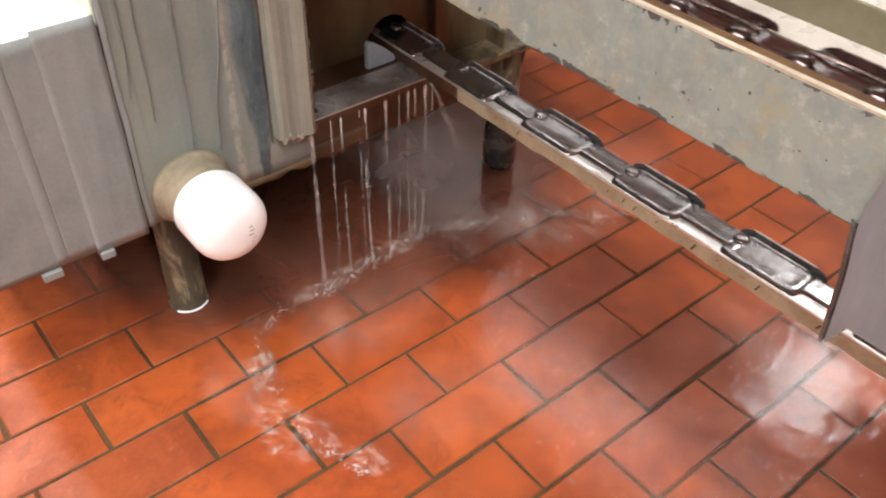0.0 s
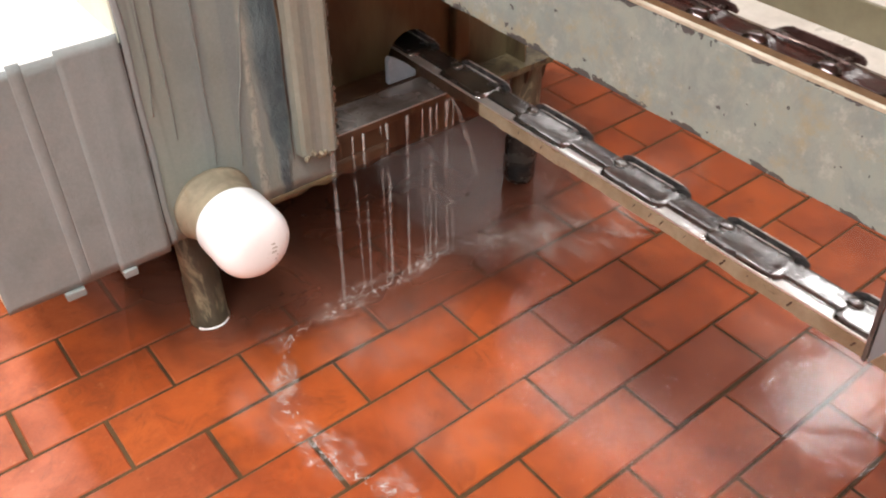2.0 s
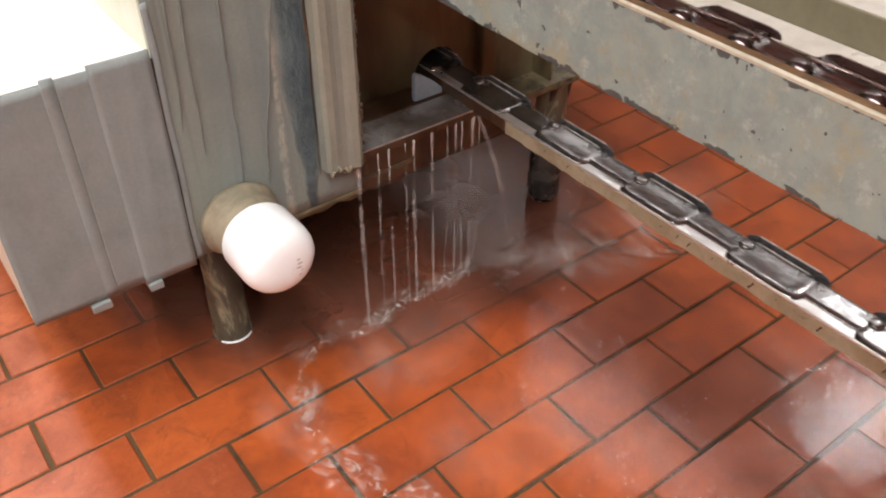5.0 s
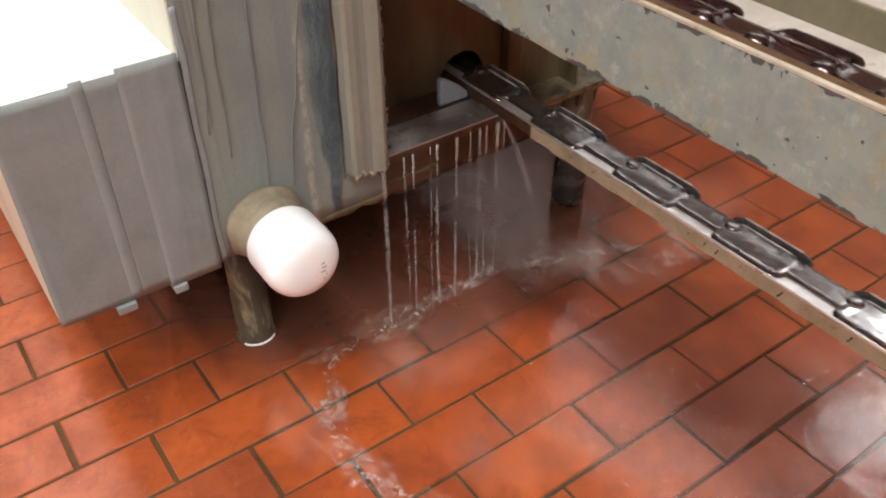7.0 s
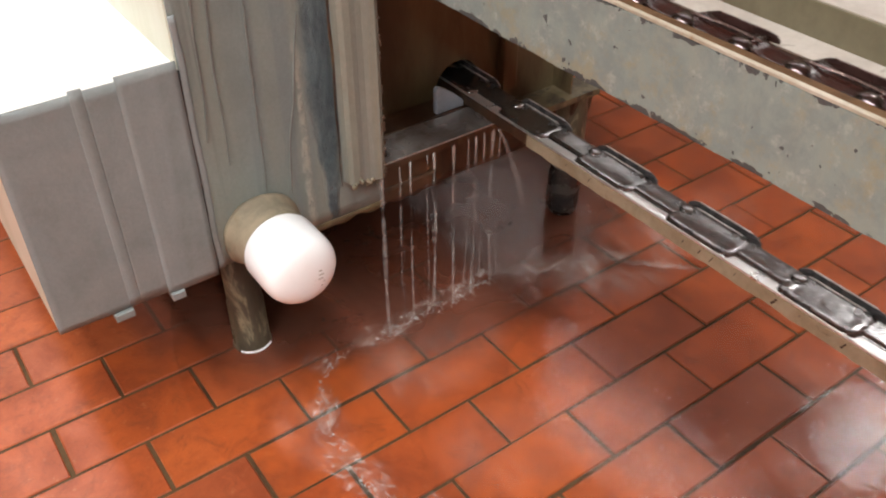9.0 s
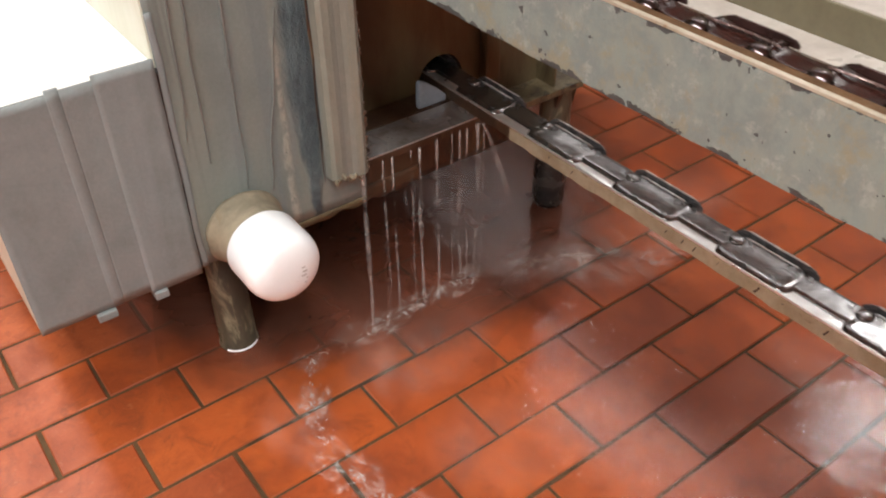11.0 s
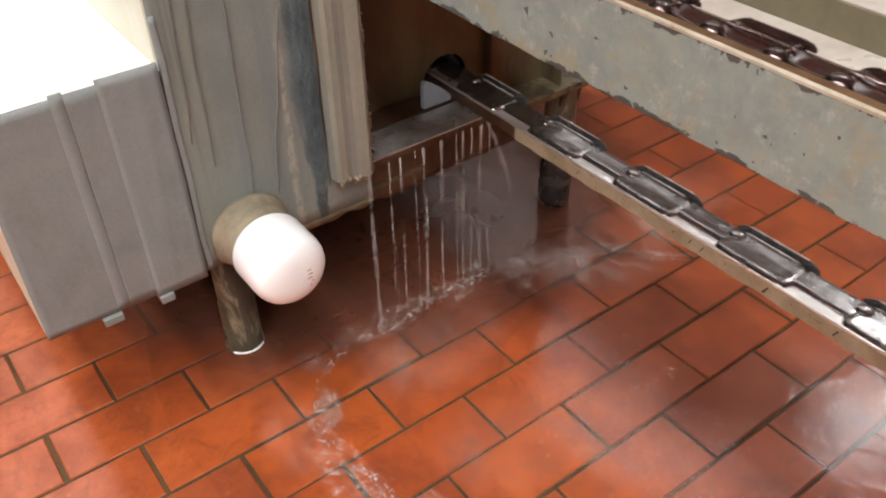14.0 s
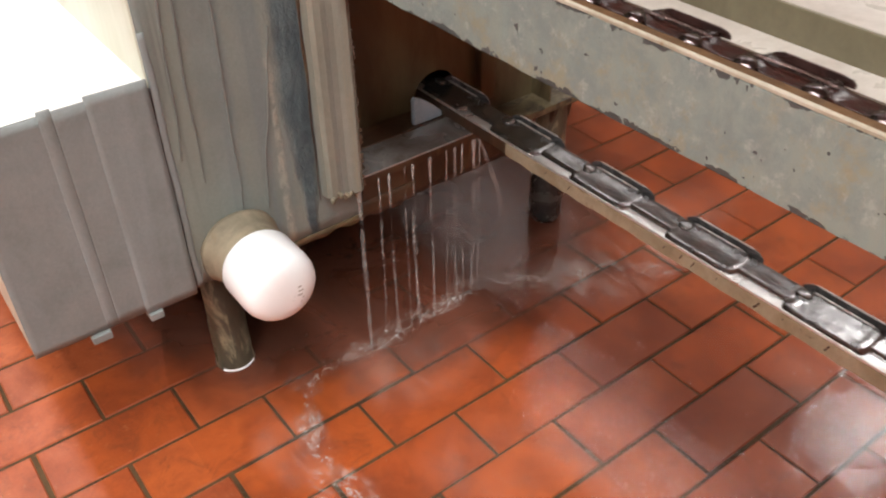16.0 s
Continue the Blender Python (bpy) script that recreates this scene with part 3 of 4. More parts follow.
# opening with its back plate, tray and lower beam
RECESS = 1.255
TRAY_BACK = 1.205
HOLE = (0.722, 0.329, 0.043)
bm = bmesh.new()
ring, n = [], 40
for i in range(n):
    a = 2 * math.pi * i / n
    ring.append((HOLE[0] + HOLE[2] * math.cos(a), HOLE[1] + HOLE[2] * math.sin(a)))
outer = []
for i in range(n):
    a = 2 * math.pi * i / n
    c, s = math.cos(a), math.sin(a)
    k = min((0.207 if c > 0 else 0.225) / max(abs(c), 1e-6), (1.0 if s > 0 else 0.068) / max(abs(s), 1e-6))
    k = max(k, HOLE[2] + 0.001)
    outer.append((HOLE[0] + k * c, HOLE[1] + k * s))
vf = [[bm.verts.new((x, y, z)) for x, z in loop] for loop in (ring, outer) for y in (RECESS,)]
vb = [[bm.verts.new((x, y, z)) for x, z in loop] for loop in (ring, outer) for y in (RECESS + 0.005,)]
for i in range(n):
    k = (i + 1) % n
    bm.faces.new((vf[0][i], vf[0][k], vf[1][k], vf[1][i]))
    bm.faces.new((vb[0][i], vb[0][k], vb[1][k], vb[1][i]))
    bm.faces.new((vf[0][i], vf[0][k], vb[0][k], vb[0][i]))
    bm.faces.new((vf[1][i], vf[1][k], vb[1][k], vb[1][i]))
mpart("back_plate", bm, M_TAN, "tan and brown stained plate with a round chain hole")
mpart("jamb", box_bm(0.5055, 0.513, FACE + 0.006, RECESS + 0.01, BOT + 0.06, TOP), M_RUST, "dark brown jamb")
mpart("rib", box_bm(0.536, 0.551, RECESS - 0.012, RECESS - 0.001, 0.325, TOP, 0.003), M_RUST)
mpart("rib", box_bm(0.800, 0.830, RECESS - 0.020, RECESS - 0.001, 0.30, TOP, 0.004), M_TAN)
bm = box_bm(0.498, 0.712, FACE - 0.002, TRAY_BACK, 0.3150, 0.3195, 0.0015)
tray = mpart("drip_tray", bm, M_TRAY, "wet stainless drip tray")
mpart("tray_back", box_bm(0.514, 0.70, TRAY_BACK + 0.0005, RECESS - 0.001, 0.3150, 0.3205, 0.001), M_RUST, "dark strip behind the tray")
mpart("tray_edge", box_bm(0.500, 0.712, FACE - 0.0047, FACE - 0.0026, 0.3207, 0.3222, 0.0006), M_STEEL, "bright line along the tray edge", parent=tray)
mpart("tray_lip", box_bm(0.498, 0.712, FACE - 0.005, FACE - 0.0025, 0.309, 0.3205, 0.001), M_RUST)
mpart("lower_beam", sheet_bm(0.506, 0.78, BOT - 0.004, 0.3145, FACE + 0.004, 0.006, 20, 6, 0.003, 0.006), M_RUST, "rust brown beam under the tray", True)
mpart("beam_crust", sheet_bm(0.506, 0.60, BOT - 0.008, BOT + 0.020, FACE + 0.0022, 0.002, 36, 3, 0.0016, 0.010), M_RUST, "", True)
mpart("chain_guide", prism_bm([(0.648, 0.3205), (0.700, 0.3205), (0.700, 0.330), (0.684, 0.345), (0.664, 0.360), (0.652, 0.366), (0.648, 0.360)], TRAY_BACK + 0.004, TRAY_BACK + 0.014, 0.003), M_GUIDE, "pale blue plastic chain guide")
mpart("cable_loop", box_bm(0.498, 0.522, FACE + 0.012, FACE + 0.018, 0.322, 0.3255, 0.001), M_PIN)
# end bracket on the far leg
bm = prism_bm([(1.198, 0.268), (1.254, 0.268), (1.254, 0.262), (1.204, 0.262), (1.204, 0.256), (1.198, 0.256)], 0.80, 0.990, 0.001, axis="x")
M_BRACKET = surface("olive_stained_bracket", (0.17, 0.140, 0.080), (0.07, 0.055, 0.033), 0.4, grain=110, patch=18, third=(0.03, 0.025, 0.02), third_at=(0.56, 0.66), bumps=0.6)
mpart("end_bracket", bm, M_BRACKET, "stained steel angle bracket")
mpart("bracket_end", prism_bm([(1.205, 0.261), (1.252, 0.261), (1.240, 0.222), (1.212, 0.222)], 0.940, 0.984, 0.002, axis="x"), M_RUST)


def leg(x, y, top, r, foot_r, foot_h):
    l = mpart("leg", lathe_bm([(r * 0.96, foot_h * 0.8), (r, foot_h), (r, top - 0.02), (r * 1.05, top - 0.01), (r * 1.05, top)], "z", (x, y, 0), 32), M_LEG, "corroded round leg", True)
    mpart("foot", lathe_bm([(foot_r * 0.55, 0.0), (foot_r * 0.86, 0.004), (foot_r, 0.016), (foot_r, foot_h * 0.75), (r * 1.0, foot_h * 0.85), (r * 0.9, foot_h)], "z", (x, y, 0), 32), M_FOOT, "black levelling foot", True, l)


leg(0.962, 1.234, BOT + 0.004, 0.028, 0.031, 0.12)
for x, y in ((0.32, 3.0), (0.88, 3.0), (0.32, 5.3), (0.88, 5.3)):
    leg(x, y, BOT + 0.004, 0.030, 0.034, 0.12)
mpart("leg", lathe_bm([(0.0295, 0.001), (0.031, 0.004), (0.029, 0.012), (0.0285, 0.09), (0.027, 0.094), (0.027, BOT + 0.003)], "z", (0.314, 1.250, 0), 36), M_LEG, "corroded round leg in the water", True)

# drain stub with its white cap
PIPE = (0.316, 0.296)
stub = mpart("drain_stub", worn(lathe_bm([(0.055, FACE - 0.001), (0.053, FACE - 0.006), (0.049, FACE - 0.012), (0.0475, FACE - 0.03), (0.0475, FACE - 0.085)], "y", (PIPE[0] + 0.002, 0, PIPE[1] - 0.006), 48), 0.002, 40), M_LIME, "scaled beige pipe stub", True)
cap_profile = [(0.0455, FACE - 0.0535), (0.0485, FACE - 0.0545), (0.0496, FACE - 0.0570), (0.0494, FACE - 0.1020), (0.0486, FACE - 0.1090), (0.0462, FACE - 0.1160), (0.0420, FACE - 0.1218), (0.0350, FACE - 0.1262), (0.0240, FACE - 0.1292), (0.0120, FACE - 0.1304), (0.0020, FACE - 0.1307)]
cap = mpart("end_cap", lathe_bm(cap_profile, "y", (PIPE[0], 0, PIPE[1]), 64), M_PVC, "round white plastic pipe cap", True)
for k, dz in enumerate((0.012, 0.006, 0.0, -0.006, -0.012, -0.018)):
    w = (0.0085, 0.0065, 0.0085, 0.007, 0.009, 0.006)[k]
    reach = math.hypot(0.0125 + w, abs(dz) + 0.004)
    front = min(y for rad, y in cap_profile if rad >= reach * 0.98) if reach > 0.002 else FACE - 0.1307
    for (r0, y0), (r1, y1) in zip(cap_profile, cap_profile[1:]):
        if r1 <= reach <= r0:
            front = y0 + (y1 - y0) * (r0 - reach) / (r0 - r1)
    mpart("printed_bar", box_bm(PIPE[0] + 0.0125, PIPE[0] + 0.0125 + w, front - 0.0007, front + 0.004, PIPE[1] + dz - 0.0035, PIPE[1] + dz - 0.0012, 0), M_INK, parent=cap)


# ---- conveyors ----
def wavy_lip_bm(w, p0, p1, x, swell, r, z):
    """A slim rounded lip that swings out at its ends, where the link widens over its pin."""
    bm = bmesh.new()
    rings, n = [], 24
    for i in range(n + 1):
        k = i / n
        y = p0 + (p1 - p0) * k
        out = swell * (math.cos(2 * math.pi * k) * 0.5 + 0.5)
        thin = 1.0 if 0 < i < n else 0.35
        rings.append([bm.verts.new((x - out + r * 1.3 * thin * math.cos(a), y, z + out * 0.25 + r * thin * math.sin(a))) for a in [2 * math.pi * j / 10 for j in range(10)]])
    for u, v in zip(rings, rings[1:]):
        for j in range(10):
            bm.faces.new((u[j], u[(j + 1) % 10], v[(j + 1) % 10], v[j]))
    bm.faces.new(rings[0])
    bm.faces.new(rings[-1])
    return bm


def link_body_bm(w, p, h):
    """Cast link: waisted body with a hollow back and rounded noses over the pins."""
    bm = bmesh.new()
    rows, n, m = [], 20, 10
    for i in range(n + 1):
        k = i / n
        y = (k - 0.5) * p
        end = abs(2 * k - 1)
        half = w * (0.36 + 0.07 * end ** 3) * math.sqrt(max(0.05, 1 - max(0.0, (end - 0.86) / 0.14) ** 2))
        rise = h * (0.48 + 0.34 * end ** 4) * (1 if end < 0.9 else 1 - 4.5 * (end - 0.9))
        row = [bm.verts.new((-half, y, 0.0008))]
        for j in range(m + 1):
            q = j / m * 2 - 1
            dish = 1 - 0.30 * (1 - end ** 2) * (1 - q * q)
            row.append(bm.verts.new((half * q, y, 0.001 + rise * dish * (1 - 0.55 * abs(q) ** 4))))
        row.append(bm.verts.new((half, y, 0.0008)))
        rows.append(row)
    for a, b in zip(rows, rows[1:]):
        for j in range(len(a) - 1):
            bm.faces.new((a[j], a[j + 1], b[j + 1], b[j]))
    bm.faces.new(rows[0])
    bm.faces.new(rows[-1])
    return bm


def flat_link_bm(x0, x1, p, low, high, nose, dish):
    """Flat cast link: long plate with rounded ends, rolled edges and a shallow trough along its back."""
    bm = bmesh.new()
    rows, n, m = [], 28, 10
    for i in range(n + 1):
        k = i / n
        y = (k - 0.5) * p
        over = max(0.0, (abs(y) - (p / 2 - nose)) / nose)
        slim = 0.30 + 0.70 * math.sqrt(max(0.0, 1 - over ** 2.4))
        mid, half = (x0 + x1) / 2, (x1 - x0) / 2 * slim
        rise = (high - low) * (1 - 0.45 * over ** 3)
        row = [bm.verts.new((mid - half, y, low))]
        for j in range(m + 1):
            q = j / m * 2 - 1
            fall = 0.42 * abs(q) ** 8 + dish * (1 - q * q) * (1 - over)
            row.append(bm.verts.new((mid + half * q, y, low + rise * (1 - fall))))
        row.append(bm.verts.new((mid + half, y, low)))
        rows.append(row)
    for a, b in zip(rows, rows[1:]):
        for j in range(len(a) - 1):
            bm.faces.new((a[j], a[j + 1], b[j + 1], b[j]))
    bm.faces.new(rows[0])
    bm.faces.new(rows[-1])
    return bm


def build_drag_chain(name, period, count, label):
    """Broad flat links with an upright far plate, joined by slimmer links over low pins."""
    chain = thing(name, (0, 0, 0), label, "chain")
    long_p, short_p, tall = period * 0.64, period * 0.50, 0.025
    wide = part("link", flat_link_bm(-0.0340, 0.0205, long_p, 0.0006, 0.0108, 0.018, 0.22), M_CHAIN, chain, "", True)
    slim = part("slim_link", flat_link_bm(-0.0190, 0.0190, short_p, 0.0004, 0.0092, 0.010, 0.10), M_CHAIN, chain, "", True)
    bm = prism_bm([(-long_p * 0.54, 0.001), (long_p * 0.52, 0.001), (long_p * 0.52, 0.0065), (long_p * 0.44, 0.0124), (long_p * 0.36, 0.0142),
                   (-long_p * 0.38, 0.0142), (-long_p * 0.47, 0.0128), (-long_p * 0.54, 0.007)], 0.0214, 0.0238, 0.0006, axis="x")
    far = part("far_plate", bm, M_CHAIN_WALL, chain)
    edge = part("plate_edge", wavy_lip_bm(0.051, -long_p * 0.40, long_p * 0.38, 0.0226, 0.0, 0.0011, 0.0142), M_LIPS, chain, "", True)
    groove = part("side_bead", wavy_lip_bm(0.051, -long_p * 0.33, long_p * 0.35, 0.0150, 0.0, 0.0010, 0.0100), M_LIPS, chain, "", True)
    bm = lathe_bm([(0.0095, 0.004), (0.0095, 0.0098), (0.0082, 0.0116), (0.0050, 0.0124), (0.0006, 0.0126)], "z", (0.004, 0, 0), 24)
    pin = part("pin", bm, M_CHAIN, chain, "", True)
    for i in range(count):
        y = i * period
        for src, yy in ((wide, y), (far, y), (edge, y), (groove, y), (slim, y + period / 2), (pin, y + long_p * 0.40)):
            if i == 0:
                src.location = (0, yy, 0)
                continue
            c = new(src.name.split(".")[0], src.data)
            c.parent = chain
            c.location = (0, yy, 0)
    return chain


def build_chain(name, scale, period, count, materials, label, wide=0.056, tall=0.022, plate=0.56):
    """A run of long links with upright far plates and short block links between them."""
    body_mat, lip_mat, plate_mat, pin_mat = materials
    chain = thing(name, (0, 0, 0), label, "chain")
    w, tall = wide * scale, tall * scale
    long_p, short_p = period * 0.60, period * 0.46
    outer = part("link", link_body_bm(w, long_p, tall * 0.95), body_mat, chain, "", True)
    near = part("near_plate", wavy_lip_bm(w, -long_p * 0.52, long_p * 0.52, -w * 0.38, w * 0.08, tall * 0.085, tall * 0.30), lip_mat, chain, "", True)
    bm = prism_bm([(-long_p * 0.56, 0.001), (long_p * 0.54, 0.001), (long_p * 0.54, tall * plate * 0.45), (long_p * 0.45, tall * plate * 0.88), (long_p * 0.36, tall * plate),
                   (-long_p * 0.40, tall * plate), (-long_p * 0.50, tall * plate * 0.9), (-long_p * 0.56, tall * plate * 0.5)], w * 0.42, w * 0.46, 0.0006, axis="x")
    far = part("far_plate", bm, plate_mat, chain)
    bm = wavy_lip_bm(w, -long_p * 0.42, long_p * 0.40, w * 0.44, 0.0, tall * 0.05, tall * plate)
    edge = part("plate_edge", bm, lip_mat, chain, "", True)
    inner = part("block_link", link_body_bm(w * 0.74, short_p, tall * 0.80), body_mat, chain, "", True)
    bm = wavy_lip_bm(w, -short_p * 0.40, short_p * 0.40, -w * 0.30, w * 0.05, tall * 0.07, tall * 0.26)
    lip = part("block_lip", bm, lip_mat, chain, "", True)
    bm = lathe_bm([(0.0098, tall * 0.2), (0.0098, tall * 0.60), (0.0090, tall * 0.80), (0.0066, tall * 0.96), (0.0034, tall * 1.04), (0.0004, tall * 1.06)], "z", (-w * 0.30, 0, 0), 20)
    # added pale bar in place of the streak mirrored along the link tops
    ridge_bm = wavy_lip_bm(w, -long_p * 0.54, long_p * 0.54, w * 0.10, w * 0.07, tall * 0.09, tall * 0.60)
    glint_bar = part("glint_bar", ridge_bm, lip_mat, chain, "", True)
    pin = part("pin", bm, pin_mat, chain, "", True)
    for i in range(count):
        y = i * period
        spots = ((outer, y), (near, y), (far, y), (edge, y), (inner, y + period / 2), (lip, y + period / 2), (glint_bar, y), (pin, y - long_p * 0.44), (pin, y + long_p * 0.44))
        used = set()
        for src, yy in spots:
            if i == 0 and src not in used:
                src.location = (0, yy, 0)
                used.add(src)
                continue
            c = new(src.name.split(".")[0], src.data)
            c.parent = chain
            c.location = (0, yy, 0)
    return chain


# lower track: stainless wear strips on a dirty beige angle
TRK = 0.700
LIP = 0.3445        # near edge
BEAD = 0.3555       # level from which the chain hangs
track = thing("lower_conveyor_track", (TRK, 0.0, 0.33), "dirty beige steel chain track with bright worn lips", "conveyor")


def tpart(parent, at, name, bm, material, label="", smooth=False):
    bmesh.ops.translate(bm, verts=bm.verts, vec=-Vector(at))
    return part(name, bm, material, parent, label, smooth)


T0, T1 = -4.6, 5.4
tat = (TRK, 0.0, 0.33)


def long_bar(x0, x1, z0, z1, y0, y1, steps, wander, bevel):
    """A long bar whose lower edge is bitten by corrosion."""
    bm = bmesh.new()
    prof = [(x0, z0), (x1, z0), (x1, z1 - bevel), (x1 - bevel, z1), (x0 + bevel, z1), (x0, z1 - bevel)]
    rings = []
    for s in range(steps + 1):
        y = y0 + (y1 - y0) * s / steps
        ring = []
        for i, (x, z) in enumerate(prof):
            d = noise.noise(Vector((x * 10, y * 55, z * 4))) * wander if i < 2 else noise.noise(Vector((9, y * 30, i))) * wander * 0.15
            ring.append(bm.verts.new((x, y, z + d)))
        rings.append(ring)
    n = len(prof)
    for a, b in zip(rings, rings[1:]):
        for i in range(n):
            bm.faces.new((a[i], a[(i + 1) % n], b[(i + 1) % n], b[i]))
    bm.faces.new(rings[0])
    bm.faces.new(rings[-1])
    return bm


near_rail = tpart(track, tat, "side_rail", long_bar(TRK, TRK + 0.004, 0.3215, LIP - 0.0036, T0, 1.06, 480, 0.0026, 0.001), M_TRACK, "pitted beige side of the track")
# the dark rust here also stands for the machine's shadow on the track
tpart(track, tat, "side_rail", long_bar(TRK, TRK + 0.004, 0.3235, LIP - 0.0036, 1.0605, T1, 400, 0.0026, 0.001), M_RUST, "dark wet rusty side of the track, machine's shade in its colour")
tpart(track, tat, "wear_strip", box_bm(TRK - 0.0008, TRK + 0.0024, T0, T1, LIP - 0.0032, LIP, 0.0012, 3), M_STEEL, "bright worn stainless lip", True)
tpart(track, tat, "side_rail", box_bm(TRK + 0.0585, TRK + 0.0625, T0, T1, 0.3265, BEAD - 0.0240), M_TRACK)
tpart(track, tat, "wear_strip", box_bm(TRK + 0.0560, TRK + 0.0630, T0, T1, BEAD - 0.0235, BEAD - 0.0208, 0.0009), M_STEEL, "bright worn stainless lip")
tpart(track, tat, "shoulder", box_bm(TRK + 0.0038, TRK + 0.0180, T0, T1, 0.3349, 0.3412, 0.0012), M_STEEL, "bright worn shoulder beside the chain", True)
tpart(track, tat, "bed", box_bm(TRK + 0.0045, TRK + 0.0555, T0, T1, 0.327, BEAD - 0.0208, 0), M_STEEL, "worn track bed")
for y, big in ((0.632, 1), (0.545, 0.8), (0.74, 0.6), (0.766, 0.5), (0.722, 0.7), (0.688, 0.4), (0.47, 0.7), (0.93, 0.6), (0.975, 0.5), (0.60, 0.35)):
    bm = bmesh.new()
    for i in range(6):
        bmesh.ops.create_icosphere(bm, subdivisions=1, radius=0.0016 * big, matrix=Matrix.Translation((TRK - 0.0003, y + 0.0009 * i * big, 0.3335 - 0.0016 * i * big + 0.002 * random.random())) @ Matrix.Diagonal((0.35, 1, 1, 1)))
    tpart(near_rail, tat, "rust_spot", bm, M_RUST, "", True)
for y in (-4.3, -2.2, -0.6, 2.2, 4.4):
    for x in (TRK + 0.008, TRK + 0.062):
        tpart(track, tat, "leg", lathe_bm([(0.012, 0.0), (0.008, 0.01), (0.008, 0.326)], "z", (x, y, 0), 14), M_LEG, "", True)

LOW_PERIOD, LOW_SPEED, LOW_PHASE = 0.165, 0.2163, 0.771
low_chain = build_drag_chain("drag_chain", LOW_PERIOD, 34, "wet grey cast drag chain sliding along its track")

# upper conveyor: painted channel, chain slot, wear strip, far rail
UX = 0.470
up = thing("upper_conveyor_frame", (UX, 0.0, 0.63), "pale grey chipped painted conveyor channel with rusty lips", "conveyor")
uat = (UX, 0.0, 0.63)
U0, U1 = -4.6, 5.0
side = long_bar(UX, UX + 0.005, 0.626, 0.701, U0, U1, 800, 0.0012, 0.001)
ob = part("side_rail", side, M_RAIL, up, "chipped pale grey painted channel side")
ob.location = -Vector(uat)
tpart(up, uat, "top_lip", long_bar(UX - 0.0002, UX + 0.0038, 0.7012, 0.7045, U0, U1, 500, 0.0004, 0.001), M_RAILTOP, "worn pale top edge")
tpart(up, uat, "rust_lip", long_bar(UX + 0.0042, UX + 0.0165, 0.693, 0.7022, U0, U1, 500, 0.0005, 0.001), M_RUSTLIP, "rusty inner lip")
tpart(up, uat, "bottom_flange", box_bm(UX + 0.0055, UX + 0.13, U0, U1, 0.628, 0.632, 0), M_RUST)
tpart(up, uat, "slot_bed", box_bm(UX + 0.0055, UX + 0.086, U0, U1, 0.666, 0.6795, 0), M_RUST, "dark brown chain slot")
tpart(up, uat, "wear_strip", box_bm(UX + 0.0865, UX + 0.1295, U0, U1, 0.668, 0.6755, 0.001), M_WEAR, "white plastic wear strip")
tpart(up, uat, "far_rail", box_bm(UX + 0.130, UX + 0.134, U0, U1, 0.626, 0.7035, 0.001), M_OLIVE, "olive stained far rail")
tpart(up, uat, "far_lip", box_bm(UX + 0.1345, UX + 0.205, U0, U1, 0.7005, 0.7035, 0.001), M_WEAR)
for y in (-4.4, -2.0, 0.05, 2.4, 4.6):
    tpart(up, uat, "leg", box_bm(UX + 0.02, UX + 0.06, y - 0.02, y + 0.02, 0.0, 0.6275, 0.003), M_GUARD)
# guard plate hung on the near side of the channel, with a folded end
tpart(up, uat, "guard_plate", prism_bm([(0.3885, 0.531), (0.3790, 0.5555), (-0.42, 0.5555), (-0.42, 0.716), (0.3900, 0.716), (0.3985, 0.648), (0.3990, 0.630), (0.3925, 0.588)], 0.4655, 0.4693, 0.0010, axis="x"), M_GUARD, "blue-grey steel guard plate")
tpart(up, uat, "guard_fold", prism_bm([(0.3895, 0.533), (0.3935, 0.588), (0.3998, 0.630), (0.4028, 0.630), (0.3965, 0.588), (0.3925, 0.533)], 0.4640, 0.4695, 0.0008, axis="x"), M_FOOT, "dark folded edge")

UP_PERIOD, UP_SPEED, UP_PHASE = 0.107, 0.1403, 0.5705
up_chain = build_chain("conveyor_chain", 0.95, UP_PERIOD, 52, (M_CHAIN_UP, M_UPLIPS, M_CHAIN_DARK, M_PIN), "dark oily brown conveyor chain in its slot", 0.058, 0.0140, 0.58)

# ---- water ----
film = bmesh.new()
outline = []
for i in range(72):
    a = 2 * math.pi * i / 72
    k = 1 + 0.10 * noise.noise(Vector((math.cos(a) * 2.2, math.sin(a) * 2.2, 4.0)))
    outline.append(film.verts.new((0.62 * k * math.cos(a), 0.80 * k * math.sin(a), 0)))
film.faces.new(outline)
bmesh.ops.triangulate(film, faces=film.faces)
puddle = finish("water", film, M_WATER)
puddle.location = (0.80, 1.08, 0.0034)
puddle.visible_shadow = False
tagged(puddle, "clear shallow water film over the tiles", "water", kind="structure")


# the pool's dark tint also stands for the shade under the machine
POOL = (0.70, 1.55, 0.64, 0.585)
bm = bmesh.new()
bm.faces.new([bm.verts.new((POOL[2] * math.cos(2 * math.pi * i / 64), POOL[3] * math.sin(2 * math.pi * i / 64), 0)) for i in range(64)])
pool = finish("water", bm, shaded_murk_material("murky_shaded_water", (POOL[2], POOL[3])))
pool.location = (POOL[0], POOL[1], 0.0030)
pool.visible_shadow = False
tagged(pool, "murky brown wash water under the machine, its shade tinted in", "water", kind="structure")


